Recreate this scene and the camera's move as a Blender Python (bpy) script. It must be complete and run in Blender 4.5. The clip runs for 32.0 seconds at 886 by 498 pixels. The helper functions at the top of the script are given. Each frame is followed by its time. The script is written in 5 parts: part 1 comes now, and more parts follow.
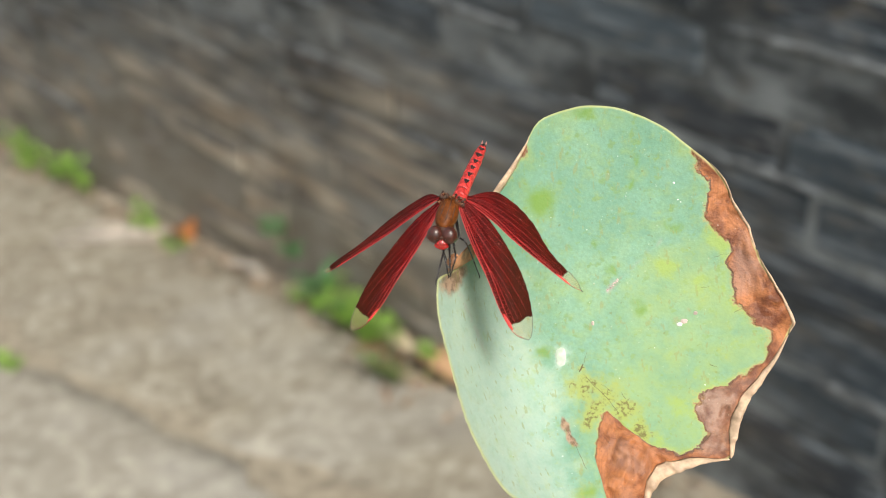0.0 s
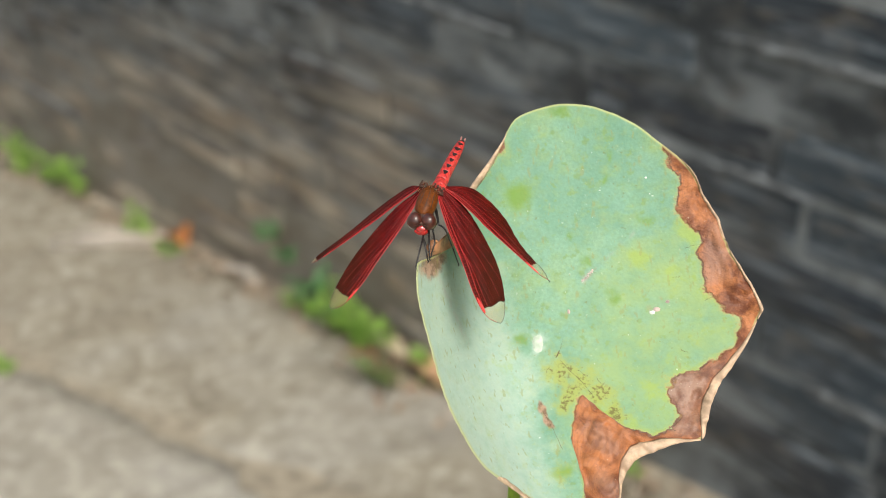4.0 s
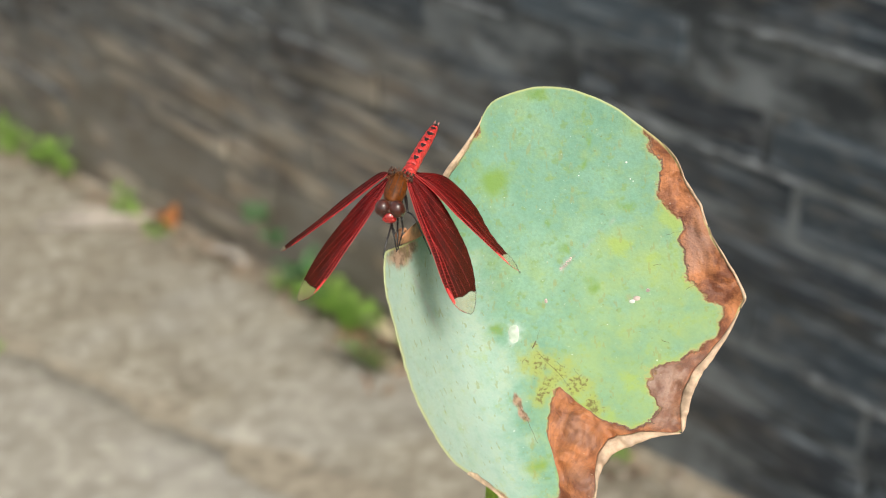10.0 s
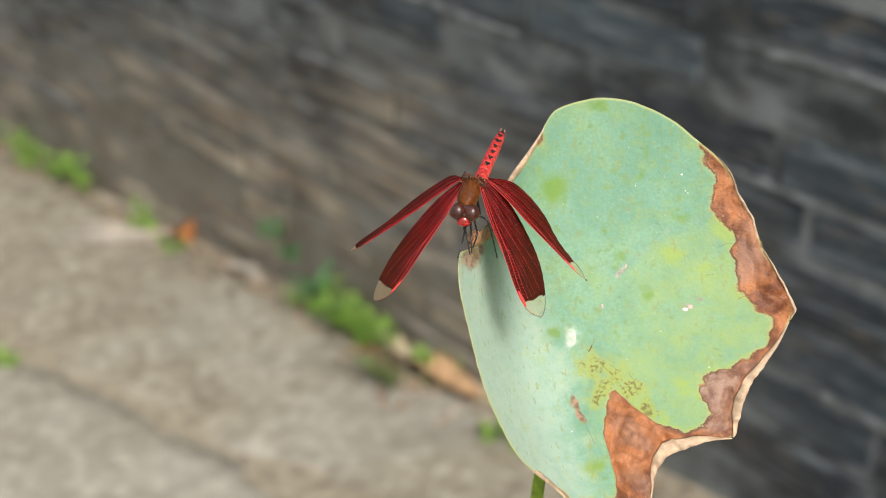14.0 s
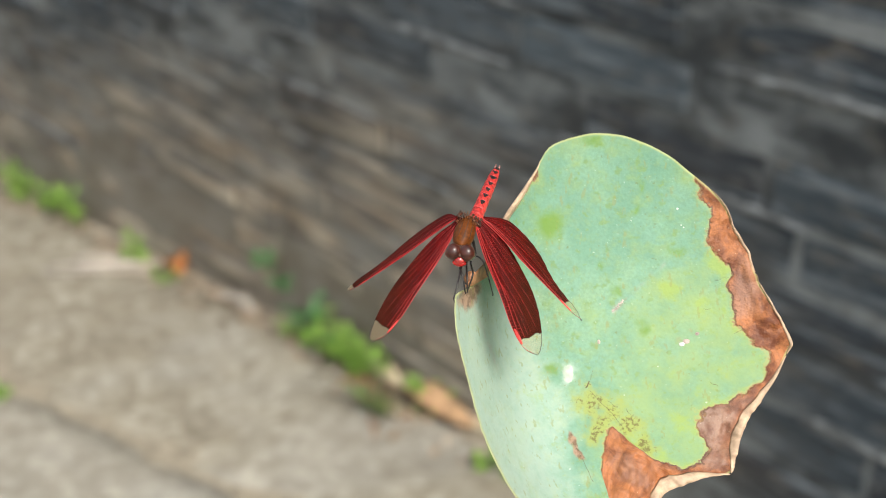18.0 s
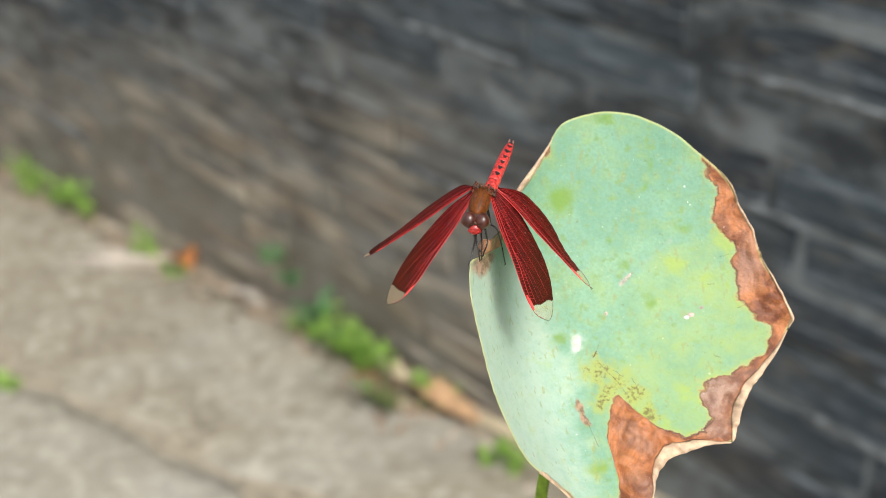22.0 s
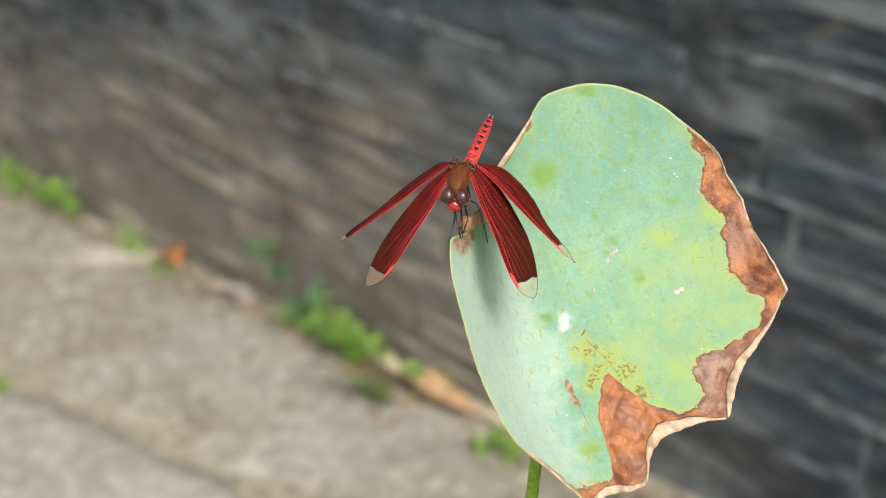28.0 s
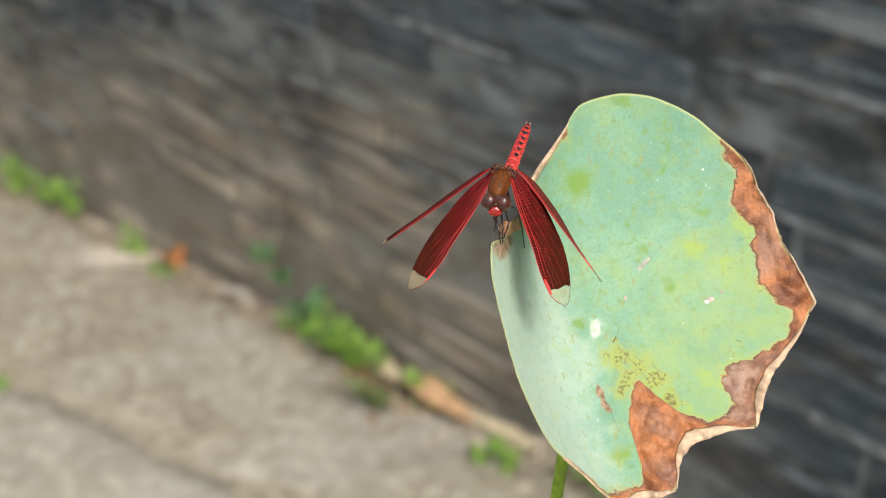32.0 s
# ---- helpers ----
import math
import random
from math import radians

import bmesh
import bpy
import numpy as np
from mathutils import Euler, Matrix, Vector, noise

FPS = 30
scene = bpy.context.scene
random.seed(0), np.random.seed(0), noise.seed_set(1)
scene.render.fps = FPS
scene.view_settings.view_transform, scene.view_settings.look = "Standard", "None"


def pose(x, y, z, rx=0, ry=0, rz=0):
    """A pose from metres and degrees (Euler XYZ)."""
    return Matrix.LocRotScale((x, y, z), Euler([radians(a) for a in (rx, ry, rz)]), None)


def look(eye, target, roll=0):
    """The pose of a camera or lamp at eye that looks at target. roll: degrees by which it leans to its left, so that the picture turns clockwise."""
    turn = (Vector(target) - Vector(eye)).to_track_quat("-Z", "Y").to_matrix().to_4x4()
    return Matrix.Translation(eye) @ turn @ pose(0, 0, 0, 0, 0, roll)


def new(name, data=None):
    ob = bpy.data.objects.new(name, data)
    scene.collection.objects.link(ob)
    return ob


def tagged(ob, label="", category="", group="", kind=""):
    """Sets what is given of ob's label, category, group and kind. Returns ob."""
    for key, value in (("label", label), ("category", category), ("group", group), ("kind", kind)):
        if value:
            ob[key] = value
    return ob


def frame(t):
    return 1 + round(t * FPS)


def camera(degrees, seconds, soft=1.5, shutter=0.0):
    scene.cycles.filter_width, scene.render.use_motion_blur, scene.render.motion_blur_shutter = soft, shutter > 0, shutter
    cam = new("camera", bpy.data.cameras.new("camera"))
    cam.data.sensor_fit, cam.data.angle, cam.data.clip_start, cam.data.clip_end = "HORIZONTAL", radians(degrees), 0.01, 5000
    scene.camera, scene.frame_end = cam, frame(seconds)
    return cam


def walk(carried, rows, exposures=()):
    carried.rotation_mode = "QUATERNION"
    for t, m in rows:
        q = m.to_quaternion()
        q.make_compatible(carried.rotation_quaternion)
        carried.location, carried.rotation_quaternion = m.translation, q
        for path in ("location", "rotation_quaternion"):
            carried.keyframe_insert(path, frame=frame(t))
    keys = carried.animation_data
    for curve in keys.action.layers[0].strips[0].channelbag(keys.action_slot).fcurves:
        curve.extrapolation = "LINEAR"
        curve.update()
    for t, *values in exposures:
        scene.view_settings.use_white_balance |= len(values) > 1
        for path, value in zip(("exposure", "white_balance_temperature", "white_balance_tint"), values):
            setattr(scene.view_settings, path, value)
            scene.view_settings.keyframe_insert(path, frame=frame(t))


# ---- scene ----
cam = camera(2 * math.degrees(math.atan(784 / 2400)), 32.0, soft=0.75)
cam.data.dof.use_dof = True
cam.data.dof.focus_distance = 0.233
cam.data.dof.aperture_fstop = 19.0

# seconds, place in metres, turn in degrees
CAMERA_ROWS = [
    (0, 1.56883, -0.98304, 0.98683, 63.370, 0.468, 50.072), (0.5, 1.57003, -0.98196, 0.98269, 63.343, 0.281, 50.158),
    (1, 1.56818, -0.98404, 0.98416, 63.342, 0.379, 49.948), (1.5, 1.57048, -0.98459, 0.98666, 63.366, 0.448, 49.660),
    (2, 1.56813, -0.98287, 0.98707, 63.347, 0.413, 49.690), (2.5, 1.57105, -0.98514, 0.98541, 63.582, 0.025, 49.918),
    (3, 1.56970, -0.98235, 0.98892, 63.410, 0.277, 49.872), (3.5, 1.57242, -0.98269, 0.98647, 63.646, 0.145, 50.114),
    (5.5, 1.57559, -0.98223, 0.98648, 63.673, 0.055, 49.858), (6, 1.57350, -0.98314, 0.98616, 63.730, -0.020, 49.897),
    (6.5, 1.57142, -0.98158, 0.98460, 63.466, 0.007, 49.705), (7, 1.57347, -0.98359, 0.98704, 63.206, 0.094, 49.529),
    (7.5, 1.57133, -0.98200, 0.98609, 63.200, -0.068, 49.669), (8, 1.56981, -0.98140, 0.98414, 63.123, -0.238, 49.791),
    (8.5, 1.56736, -0.98069, 0.98206, 62.977, -0.360, 49.664), (9, 1.56504, -0.97933, 0.98133, 62.643, -0.403, 49.679),
    (9.5, 1.56525, -0.98265, 0.98061, 62.442, -0.423, 49.593), (10, 1.56750, -0.98045, 0.98527, 62.880, -0.319, 49.701),
    (10.5, 1.57402, -0.98152, 0.98415, 63.165, -0.387, 49.982), (11, 1.57554, -0.98304, 0.98797, 63.385, -0.158, 50.003),
    (11.5, 1.57776, -0.98446, 0.98471, 63.703, -0.219, 50.330), (12, 1.57666, -0.98675, 0.98513, 63.757, -0.351, 50.520),
    (12.5, 1.57407, -0.99054, 0.98761, 63.668, -0.335, 50.327), (13, 1.57508, -0.99009, 0.98533, 63.665, -0.454, 50.437),
    (13.5, 1.57661, -0.99391, 0.98972, 63.642, -0.474, 50.274), (15.5, 1.57910, -0.99364, 0.98612, 64.021, -0.713, 50.730),
    (16, 1.58134, -0.99353, 0.99120, 64.064, -0.516, 50.253), (16.5, 1.58466, -0.98945, 0.98863, 64.632, -0.592, 50.109),
    (17, 1.58455, -0.99575, 0.98855, 64.877, -0.672, 50.158), (17.5, 1.58233, -0.99553, 0.99247, 64.891, -0.185, 50.009),
    (18, 1.57995, -0.99016, 0.98683, 65.011, -0.285, 49.995), (18.5, 1.57984, -0.99139, 0.98976, 64.837, -0.122, 49.667),
    (19, 1.58344, -0.98912, 0.98678, 64.948, -0.233, 49.771), (19.5, 1.58928, -0.99819, 0.98812, 65.066, -0.425, 49.678),
    (20, 1.59414, -0.99839, 0.98945, 65.167, -0.321, 49.796), (20.5, 1.59138, -0.99732, 0.99129, 64.979, -0.368, 50.044),
    (21, 1.59284, -0.99675, 0.99152, 64.861, -0.316, 50.214), (21.5, 1.59497, -1.00020, 0.98861, 65.105, -0.641, 50.437),
    (22, 1.59232, -0.99982, 0.98942, 64.996, -0.622, 50.506), (22.5, 1.59292, -0.99696, 0.98370, 65.157, -0.740, 50.582),
    (23, 1.58967, -0.99584, 0.98998, 65.121, -0.144, 49.979), (23.5, 1.58604, -0.99725, 0.98470, 65.552, -0.303, 49.723),
    (24, 1.58059, -0.99148, 0.98417, 65.374, -0.067, 49.670), (24.5, 1.57954, -0.99365, 0.98276, 65.234, -0.198, 49.683),
    (25, 1.58500, -0.99427, 0.97936, 65.181, -0.349, 49.745), (25.5, 1.57877, -0.99003, 0.97699, 64.881, -0.311, 49.539),
    (27.5, 1.58128, -0.99207, 0.97710, 64.821, 0.036, 49.626), (28, 1.58430, -0.99861, 0.98168, 64.699, 0.389, 49.408),
    (28.5, 1.58532, -0.99461, 0.97713, 64.873, 0.224, 49.505), (29, 1.58145, -0.99712, 0.98057, 64.997, 0.206, 49.349),
    (29.5, 1.58182, -0.99458, 0.98240, 64.896, 0.372, 49.290), (30, 1.57966, -0.99511, 0.97889, 64.991, 0.213, 49.473),
    (30.5, 1.57698, -1.00036, 0.98234, 64.997, -0.267, 49.757), (31, 1.57644, -1.00238, 0.98067, 64.948, -0.801, 49.620),
    (31.5, 1.57941, -0.99938, 0.97857, 65.008, -0.861, 49.709), (32, 1.58290, -1.00440, 0.98123, 65.096, -0.885, 49.911),
]
LEAF_ROWS = [
    (0, 1.43264, -0.83364, 0.87487, 65.477, -0.974, 48.888), (0.5, 1.42926, -0.82873, 0.87291, 63.329, -0.848, 49.258),
    (1, 1.42452, -0.83228, 0.87468, 62.212, -1.808, 48.751), (1.5, 1.43150, -0.83853, 0.87412, 64.833, -2.613, 48.097),
    (2, 1.42770, -0.83150, 0.87620, 63.263, -0.893, 48.803), (2.5, 1.42973, -0.83331, 0.87360, 63.448, -1.714, 48.538),
    (3, 1.43112, -0.83527, 0.87537, 65.082, -2.431, 48.010), (3.5, 1.42904, -0.82918, 0.87337, 63.196, -1.492, 49.260),
    (5.5, 1.43098, -0.83099, 0.87436, 62.976, -1.647, 48.737), (6, 1.43378, -0.83255, 0.87301, 64.514, -1.077, 49.345),
    (6.5, 1.43200, -0.82893, 0.87354, 63.357, -0.259, 49.885), (7, 1.43436, -0.83332, 0.87530, 64.395, -0.977, 48.907),
    (7.5, 1.43396, -0.83143, 0.87468, 64.639, -0.416, 49.592), (8, 1.43255, -0.82873, 0.87410, 63.681, 0.112, 49.875),
    (8.5, 1.42970, -0.83257, 0.87270, 63.922, -1.604, 48.757), (9, 1.42965, -0.83020, 0.87244, 64.146, -0.737, 49.238),
    (9.5, 1.42460, -0.83466, 0.87443, 61.805, -1.954, 48.831), (10, 1.42610, -0.83363, 0.87474, 63.173, -2.576, 47.940),
    (10.5, 1.43024, -0.82848, 0.87413, 62.190, -0.923, 49.430), (11, 1.42790, -0.83277, 0.87791, 61.831, -2.341, 48.780),
    (11.5, 1.43486, -0.83017, 0.87341, 64.164, -0.843, 49.631), (12, 1.43362, -0.82853, 0.87372, 62.950, -0.354, 49.964),
    (12.5, 1.43236, -0.83478, 0.87612, 63.261, -0.932, 49.681), (13, 1.43293, -0.83434, 0.87483, 63.542, -0.849, 49.675),
    (13.5, 1.43511, -0.83553, 0.87807, 63.693, -0.127, 49.745), (15.5, 1.43729, -0.83257, 0.87410, 64.636, 0.150, 50.361),
    (16, 1.43941, -0.83583, 0.87685, 65.212, -0.263, 49.686), (16.5, 1.44045, -0.83022, 0.87417, 64.813, -0.209, 50.006),
    (17, 1.43975, -0.83346, 0.87556, 64.605, 0.017, 50.227), (17.5, 1.43970, -0.83488, 0.87810, 65.028, -0.037, 49.764),
    (18, 1.43871, -0.83114, 0.87368, 65.363, -0.104, 49.856), (18.5, 1.43686, -0.83222, 0.87773, 63.952, 0.188, 49.942),
    (19, 1.43941, -0.83053, 0.87448, 64.948, -0.233, 49.771), (19.5, 1.44518, -0.83696, 0.87515, 65.667, 0.243, 49.920),
    (20, 1.44561, -0.83403, 0.87604, 64.874, 0.301, 50.244), (20.5, 1.44310, -0.83212, 0.87808, 64.675, 0.465, 50.125),
    (21, 1.44478, -0.83204, 0.87745, 65.109, 0.354, 49.950), (21.5, 1.44632, -0.83454, 0.87642, 65.093, 0.506, 50.559),
    (22, 1.44484, -0.83421, 0.87763, 64.996, 0.810, 50.340), (22.5, 1.44559, -0.83197, 0.87269, 65.221, 0.316, 50.166),
    (23, 1.44348, -0.83229, 0.87665, 64.862, 0.400, 50.137), (23.5, 1.44227, -0.83452, 0.87390, 65.288, 0.428, 50.248),
    (24, 1.43915, -0.83085, 0.87500, 65.021, 0.643, 50.209), (24.5, 1.43862, -0.83274, 0.87428, 65.010, 0.462, 50.074),
    (25, 1.44171, -0.83363, 0.87139, 64.835, 0.161, 50.024), (25.5, 1.43795, -0.83056, 0.87072, 64.897, 0.289, 50.300),
    (27.5, 1.43952, -0.83025, 0.86973, 64.888, 0.227, 50.487), (28, 1.44058, -0.83744, 0.87543, 64.475, 0.168, 49.934),
    (28.5, 1.44086, -0.83218, 0.87190, 64.254, 0.211, 50.176), (29, 1.43824, -0.83530, 0.87392, 64.398, 0.090, 50.024),
    (29.5, 1.43963, -0.83336, 0.87559, 64.190, 0.573, 50.169), (30, 1.43858, -0.83423, 0.87285, 64.367, 0.299, 50.479),
    (30.5, 1.43841, -0.83721, 0.87584, 64.989, 0.870, 50.447), (31, 1.43734, -0.83768, 0.87501, 64.574, 0.753, 50.453),
    (31.5, 1.43950, -0.83373, 0.87239, 64.817, 0.583, 50.722), (32, 1.44119, -0.83602, 0.87456, 64.676, 0.797, 50.869),
]
DRAGONFLY_SEAT = pose(-0.02692, 0.01622, 0.01100, -1.32, -35.12, -107.70)
# the wings hold still between small shifts: turns in degrees over each stretch of WING_TIMES
WING_TIMES = [(0, 1), (1.5, 3.5), (5.5, 11), (11.5, 13.5), (15.5, 25.5), (27.5, 28.5), (29, 32)]
FORE_R_HINGE, FORE_R_TURNS = (-0.00331, 0.00128, -9e-05), [(-4.05, 11.46, 41.95), (-4.89, 11.64, 39.82), (-4.36, 13.0, 40.38), (-4.62, 12.83, 40.32), (-5.08, 8.59, 38.79), (-5.33, 10.1, 39.64), (-6.31, 9.61, 36.52)]
FORE_L_HINGE, FORE_L_TURNS = (-0.0022, -0.0017, -0.00094), [(-142.98, 22.33, -16.87), (-144.27, 17.89, -18.41), (-142.24, 19.52, -17.38), (-142.71, 20.21, -16.78), (-142.22, 17.46, -16.47), (-142.46, 18.48, -16.42), (-141.72, 19.12, -15.56)]
HIND_R_HINGE, HIND_R_TURNS = (-0.00515, 0.00235, -0.0006), [(-6.5, 3.06, 66.54), (-18.7, 1.86, 61.55), (-21.77, 2.88, 60.74), (-21.68, 2.24, 59.0), (-21.96, 3.23, 59.08), (-22.31, -0.3, 56.21), (-41.5, 6.15, 52.65)]
HIND_L_HINGE, HIND_L_TURNS = (-0.00406, -0.00222, -0.0015), [(-134.45, 38.64, -51.27), (-132.1, 39.2, -50.41), (-132.5, 40.23, -50.78), (-134.8, 41.33, -51.41), (-133.4, 42.15, -50.89), (-131.7, 39.67, -49.21), (-122.0, 42.09, -48.7)]

walk(cam, [(t, pose(*p)) for t, *p in CAMERA_ROWS], exposures=[(0, 0.80, 6750, 5), (2, 0.72, 6720, 5), (13, 0.70, 6750, 5), (18, 0.86, 6650, 5), (24, 0.92, 6550, 5), (29, 0.84, 6650, 5), (32, 0.80, 6750, 5)])

# ---- light: soft overcast daylight ----
world = bpy.data.worlds.new("sky")
scene.world = world
world.use_nodes = True
sky = world.node_tree.nodes.new("ShaderNodeTexSky")
sky.sky_type, sky.sun_disc = "NISHITA", False
sky.sun_elevation, sky.sun_rotation = radians(51), radians(98)
sky.air_density, sky.dust_density, sky.ozone_density = 1.0, 4.0, 1.0
background = world.node_tree.nodes["Background"]
background.inputs["Strength"].default_value = 0.15
veil = world.node_tree.nodes.new("ShaderNodeHueSaturation")  # thin cloud takes the blue out of the sky
veil.inputs["Saturation"].default_value = 0.4
world.node_tree.links.new(sky.outputs["Color"], veil.inputs["Color"])
world.node_tree.links.new(veil.outputs["Color"], background.inputs["Color"])
sun = new("sun", bpy.data.lights.new("sun", "SUN"))
sun.data.energy, sun.data.angle, sun.data.color = 1.3, radians(20), (1.0, 0.96, 0.9)
sun.matrix_world = look((math.sin(radians(98)) * math.cos(radians(51)) * 9, math.cos(radians(98)) * math.cos(radians(51)) * 9, math.sin(radians(51)) * 9), (0, 0, 0))


# ---- materials ----
class Nodes:
    """A short way to write node materials."""

    def __init__(self, name):
        self.mat = bpy.data.materials.new(name)
        self.mat.use_nodes = True
        self.tree = self.mat.node_tree
        self.bsdf = self.tree.nodes["Principled BSDF"]
        self.out = self.tree.nodes["Material Output"]

    def node(self, kind, **inputs):
        n = self.tree.nodes.new("ShaderNode" + kind)
        for key, value in inputs.items():
            self.put(n.inputs[key.replace("_", " ")], value)
        return n

    def put(self, socket, value):
        if isinstance(value, bpy.types.NodeSocket):
            self.tree.links.new(value, socket)
        else:
            socket.default_value = (*value, 1.0) if isinstance(value, tuple) and len(value) == 3 and socket.type == "RGBA" else value

    def set(self, **inputs):
        for key, value in inputs.items():
            self.put(self.bsdf.inputs[key.replace("_", " ")], value)

    def coords(self, scale=(1, 1, 1), kind="Object"):
        m = self.node("Mapping", Scale=scale)
        self.tree.links.new(self.node("TexCoord").outputs[kind], m.inputs["Vector"])
        return m.outputs["Vector"]

    def noise(self, where, scale, detail=4.0, rough=0.55, distort=0.0):
        return self.node("TexNoise", Vector=where, Scale=scale, Detail=detail, Roughness=rough, Distortion=distort).outputs["Fac"]

    def math(self, op, a, b=0.0, c=0.0, clamp=False):
        n = self.tree.nodes.new("ShaderNodeMath")
        n.operation, n.use_clamp = op, clamp
        for s, v in zip(n.inputs, (a, b, c)):
            self.put(s, v)
        return n.outputs[0]

    def ramp(self, value, low, high):
        """0 at low, 1 at high, smooth between."""
        n = self.tree.nodes.new("ShaderNodeMapRange")
        n.interpolation_type = "SMOOTHSTEP"
        for s, v in zip(n.inputs, (value, low, high, 0.0, 1.0)):
            self.put(s, v)
        return n.outputs["Result"]

    def mix(self, fac, a, b, blend="MIX"):
        n = self.tree.nodes.new("ShaderNodeMix")
        n.data_type, n.blend_type = "RGBA", blend
        self.put(n.inputs[0], fac)
        self.put(n.inputs[6], a)
        self.put(n.inputs[7], b)
        return n.outputs[2]

    def attribute(self, name):
        n = self.tree.nodes.new("ShaderNodeAttribute")
        n.attribute_name = name
        return n.outputs["Fac"]

    def own(self):
        """A value that differs from piece to piece."""
        return self.node("ObjectInfo").outputs["Random"]

    def island(self):
        return self.node("NewGeometry").outputs["Random Per Island"]

    def bump(self, height, strength, distance):
        self.put(self.bsdf.inputs["Normal"], self.node("Bump", Height=height, Strength=strength, Distance=distance).outputs["Normal"])

    def surface(self, shader):
        self.tree.links.new(shader, self.out.inputs["Surface"])


def plain(name, color, rough=0.5, spread=0.15, scale=400.0, bump=0.0, distance=0.0005, **more):
    """A surface of one colour with a fine mottle."""
    k = Nodes(name)
    w = k.coords()
    n = k.noise(w, scale, 5)
    dark = tuple(c * (1 - spread) for c in color)
    light = tuple(min(1, c * (1 + spread)) for c in color)
    k.set(Base_Color=k.mix(k.ramp(n, 0.35, 0.65), dark, light), Roughness=rough, **more)
    if bump:
        k.bump(n, bump, distance)
    return k.mat


def leaf_material():
    """Waxy blue-green lotus blade with olive blotches and rust-brown dead zones."""
    k = Nodes("lotus_blade")
    w = k.coords()
    fine, mid, wide = k.noise(w, 1900, 5), k.noise(w, 330, 5), k.noise(w, 70, 3)
    green = k.mix(k.ramp(wide, 0.35, 0.65), (0.155, 0.318, 0.214), (0.222, 0.392, 0.262))
    green = k.mix(k.math("MULTIPLY", k.ramp(k.noise(w, 150, 5, 0.65, 0.4), 0.42, 0.62), 0.6), green, (0.188, 0.352, 0.252))
    green = k.mix(k.math("MULTIPLY", k.ramp(k.noise(w, 95, 5, 0.65, 0.5), 0.50, 0.66), 0.55), green, (0.262, 0.402, 0.228))
    green = k.mix(k.math("MULTIPLY", k.ramp(mid, 0.48, 0.70), 0.65), green, (0.215, 0.34, 0.14))
    green = k.mix(k.math("MULTIPLY", k.ramp(k.noise(w, 620, 3, 0.5), 0.58, 0.70), 0.65), green, (0.185, 0.30, 0.085))
    green = k.mix(k.math("MULTIPLY", k.ramp(k.noise(w, 1500, 2, 0.5), 0.68, 0.78), 0.5), green, (0.50, 0.58, 0.50))
    green = k.mix(k.math("MULTIPLY", k.ramp(k.noise(w, 1100, 2, 0.4), 0.70, 0.76), 0.6), green, (0.15, 0.17, 0.05))
    green = k.mix(k.math("MULTIPLY", k.ramp(k.noise(w, 1700, 5, 0.7), 0.38, 0.62), 0.28), green, (0.12, 0.23, 0.14))
    # veins that fan out from the navel
    xyz = k.node("SeparateXYZ", Vector=w)
    turn = k.math("ARCTAN2", k.math("ADD", xyz.outputs[1], 0.00843), k.math("ADD", xyz.outputs[0], 0.00843))
    ray = k.math("POWER", k.math("ABSOLUTE", k.math("SINE", k.math("MULTIPLY", turn, 11.0))), 40.0)
    green = k.mix(k.math("MULTIPLY", ray, 0.025), green, (0.36, 0.50, 0.38))
    # sky sheen on the folded left flank, painted in as a whiter green
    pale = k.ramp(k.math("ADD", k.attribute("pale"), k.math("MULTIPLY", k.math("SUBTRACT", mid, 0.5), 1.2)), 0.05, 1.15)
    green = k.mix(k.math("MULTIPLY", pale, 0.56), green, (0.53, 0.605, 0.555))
    yellow = k.math("ADD", k.attribute("yellow"), k.math("MULTIPLY", k.math("SUBTRACT", k.noise(w, 190, 4, 0.6), 0.5), 1.9))
    green = k.mix(k.math("MULTIPLY", k.ramp(yellow, 0.0, 1.5), 0.74), green, (0.305, 0.402, 0.130))
    lime = k.math("ADD", k.attribute("lime"), k.math("MULTIPLY", k.math("SUBTRACT", k.noise(w, 210, 5, 0.62), 0.5), 3.3))
    green = k.mix(k.math("MULTIPLY", k.ramp(lime, 0.25, 1.2), 0.66), green, (0.315, 0.405, 0.065))
    spot = k.math("ADD", k.attribute("spot"), k.math("MULTIPLY", k.math("SUBTRACT", mid, 0.5), 0.7))
    green = k.mix(k.math("MULTIPLY", k.ramp(spot, 0.12, 0.95), 0.92), green, (0.155, 0.280, 0.042))
    smear = k.math("ADD", k.attribute("smear"), k.math("MULTIPLY", k.math("SUBTRACT", k.noise(w, 420, 6, 0.65), 0.5), 1.1))
    green = k.mix(k.math("MULTIPLY", k.ramp(smear, 0.2, 0.8), 0.9), green, k.mix(k.ramp(k.noise(w, 600, 5, 0.65), 0.38, 0.6), (0.15, 0.065, 0.028), (0.40, 0.225, 0.15)))
    # speckled olive decay
    decay = k.math("ADD", k.attribute("decay"), k.math("MULTIPLY", k.math("SUBTRACT", k.noise(w, 1500, 4, 0.65), 0.5), 3.6))
    green = k.mix(k.math("MULTIPLY", k.ramp(k.math("ADD", k.attribute("decay"), k.math("MULTIPLY", k.math("SUBTRACT", k.noise(w, 500, 4, 0.6), 0.5), 1.6)), 0.02, 0.9), 0.7), green, (0.34, 0.36, 0.050))
    green = k.mix(k.math("MULTIPLY", k.ramp(decay, 0.80, 1.4), 0.8), green, (0.125, 0.09, 0.025))
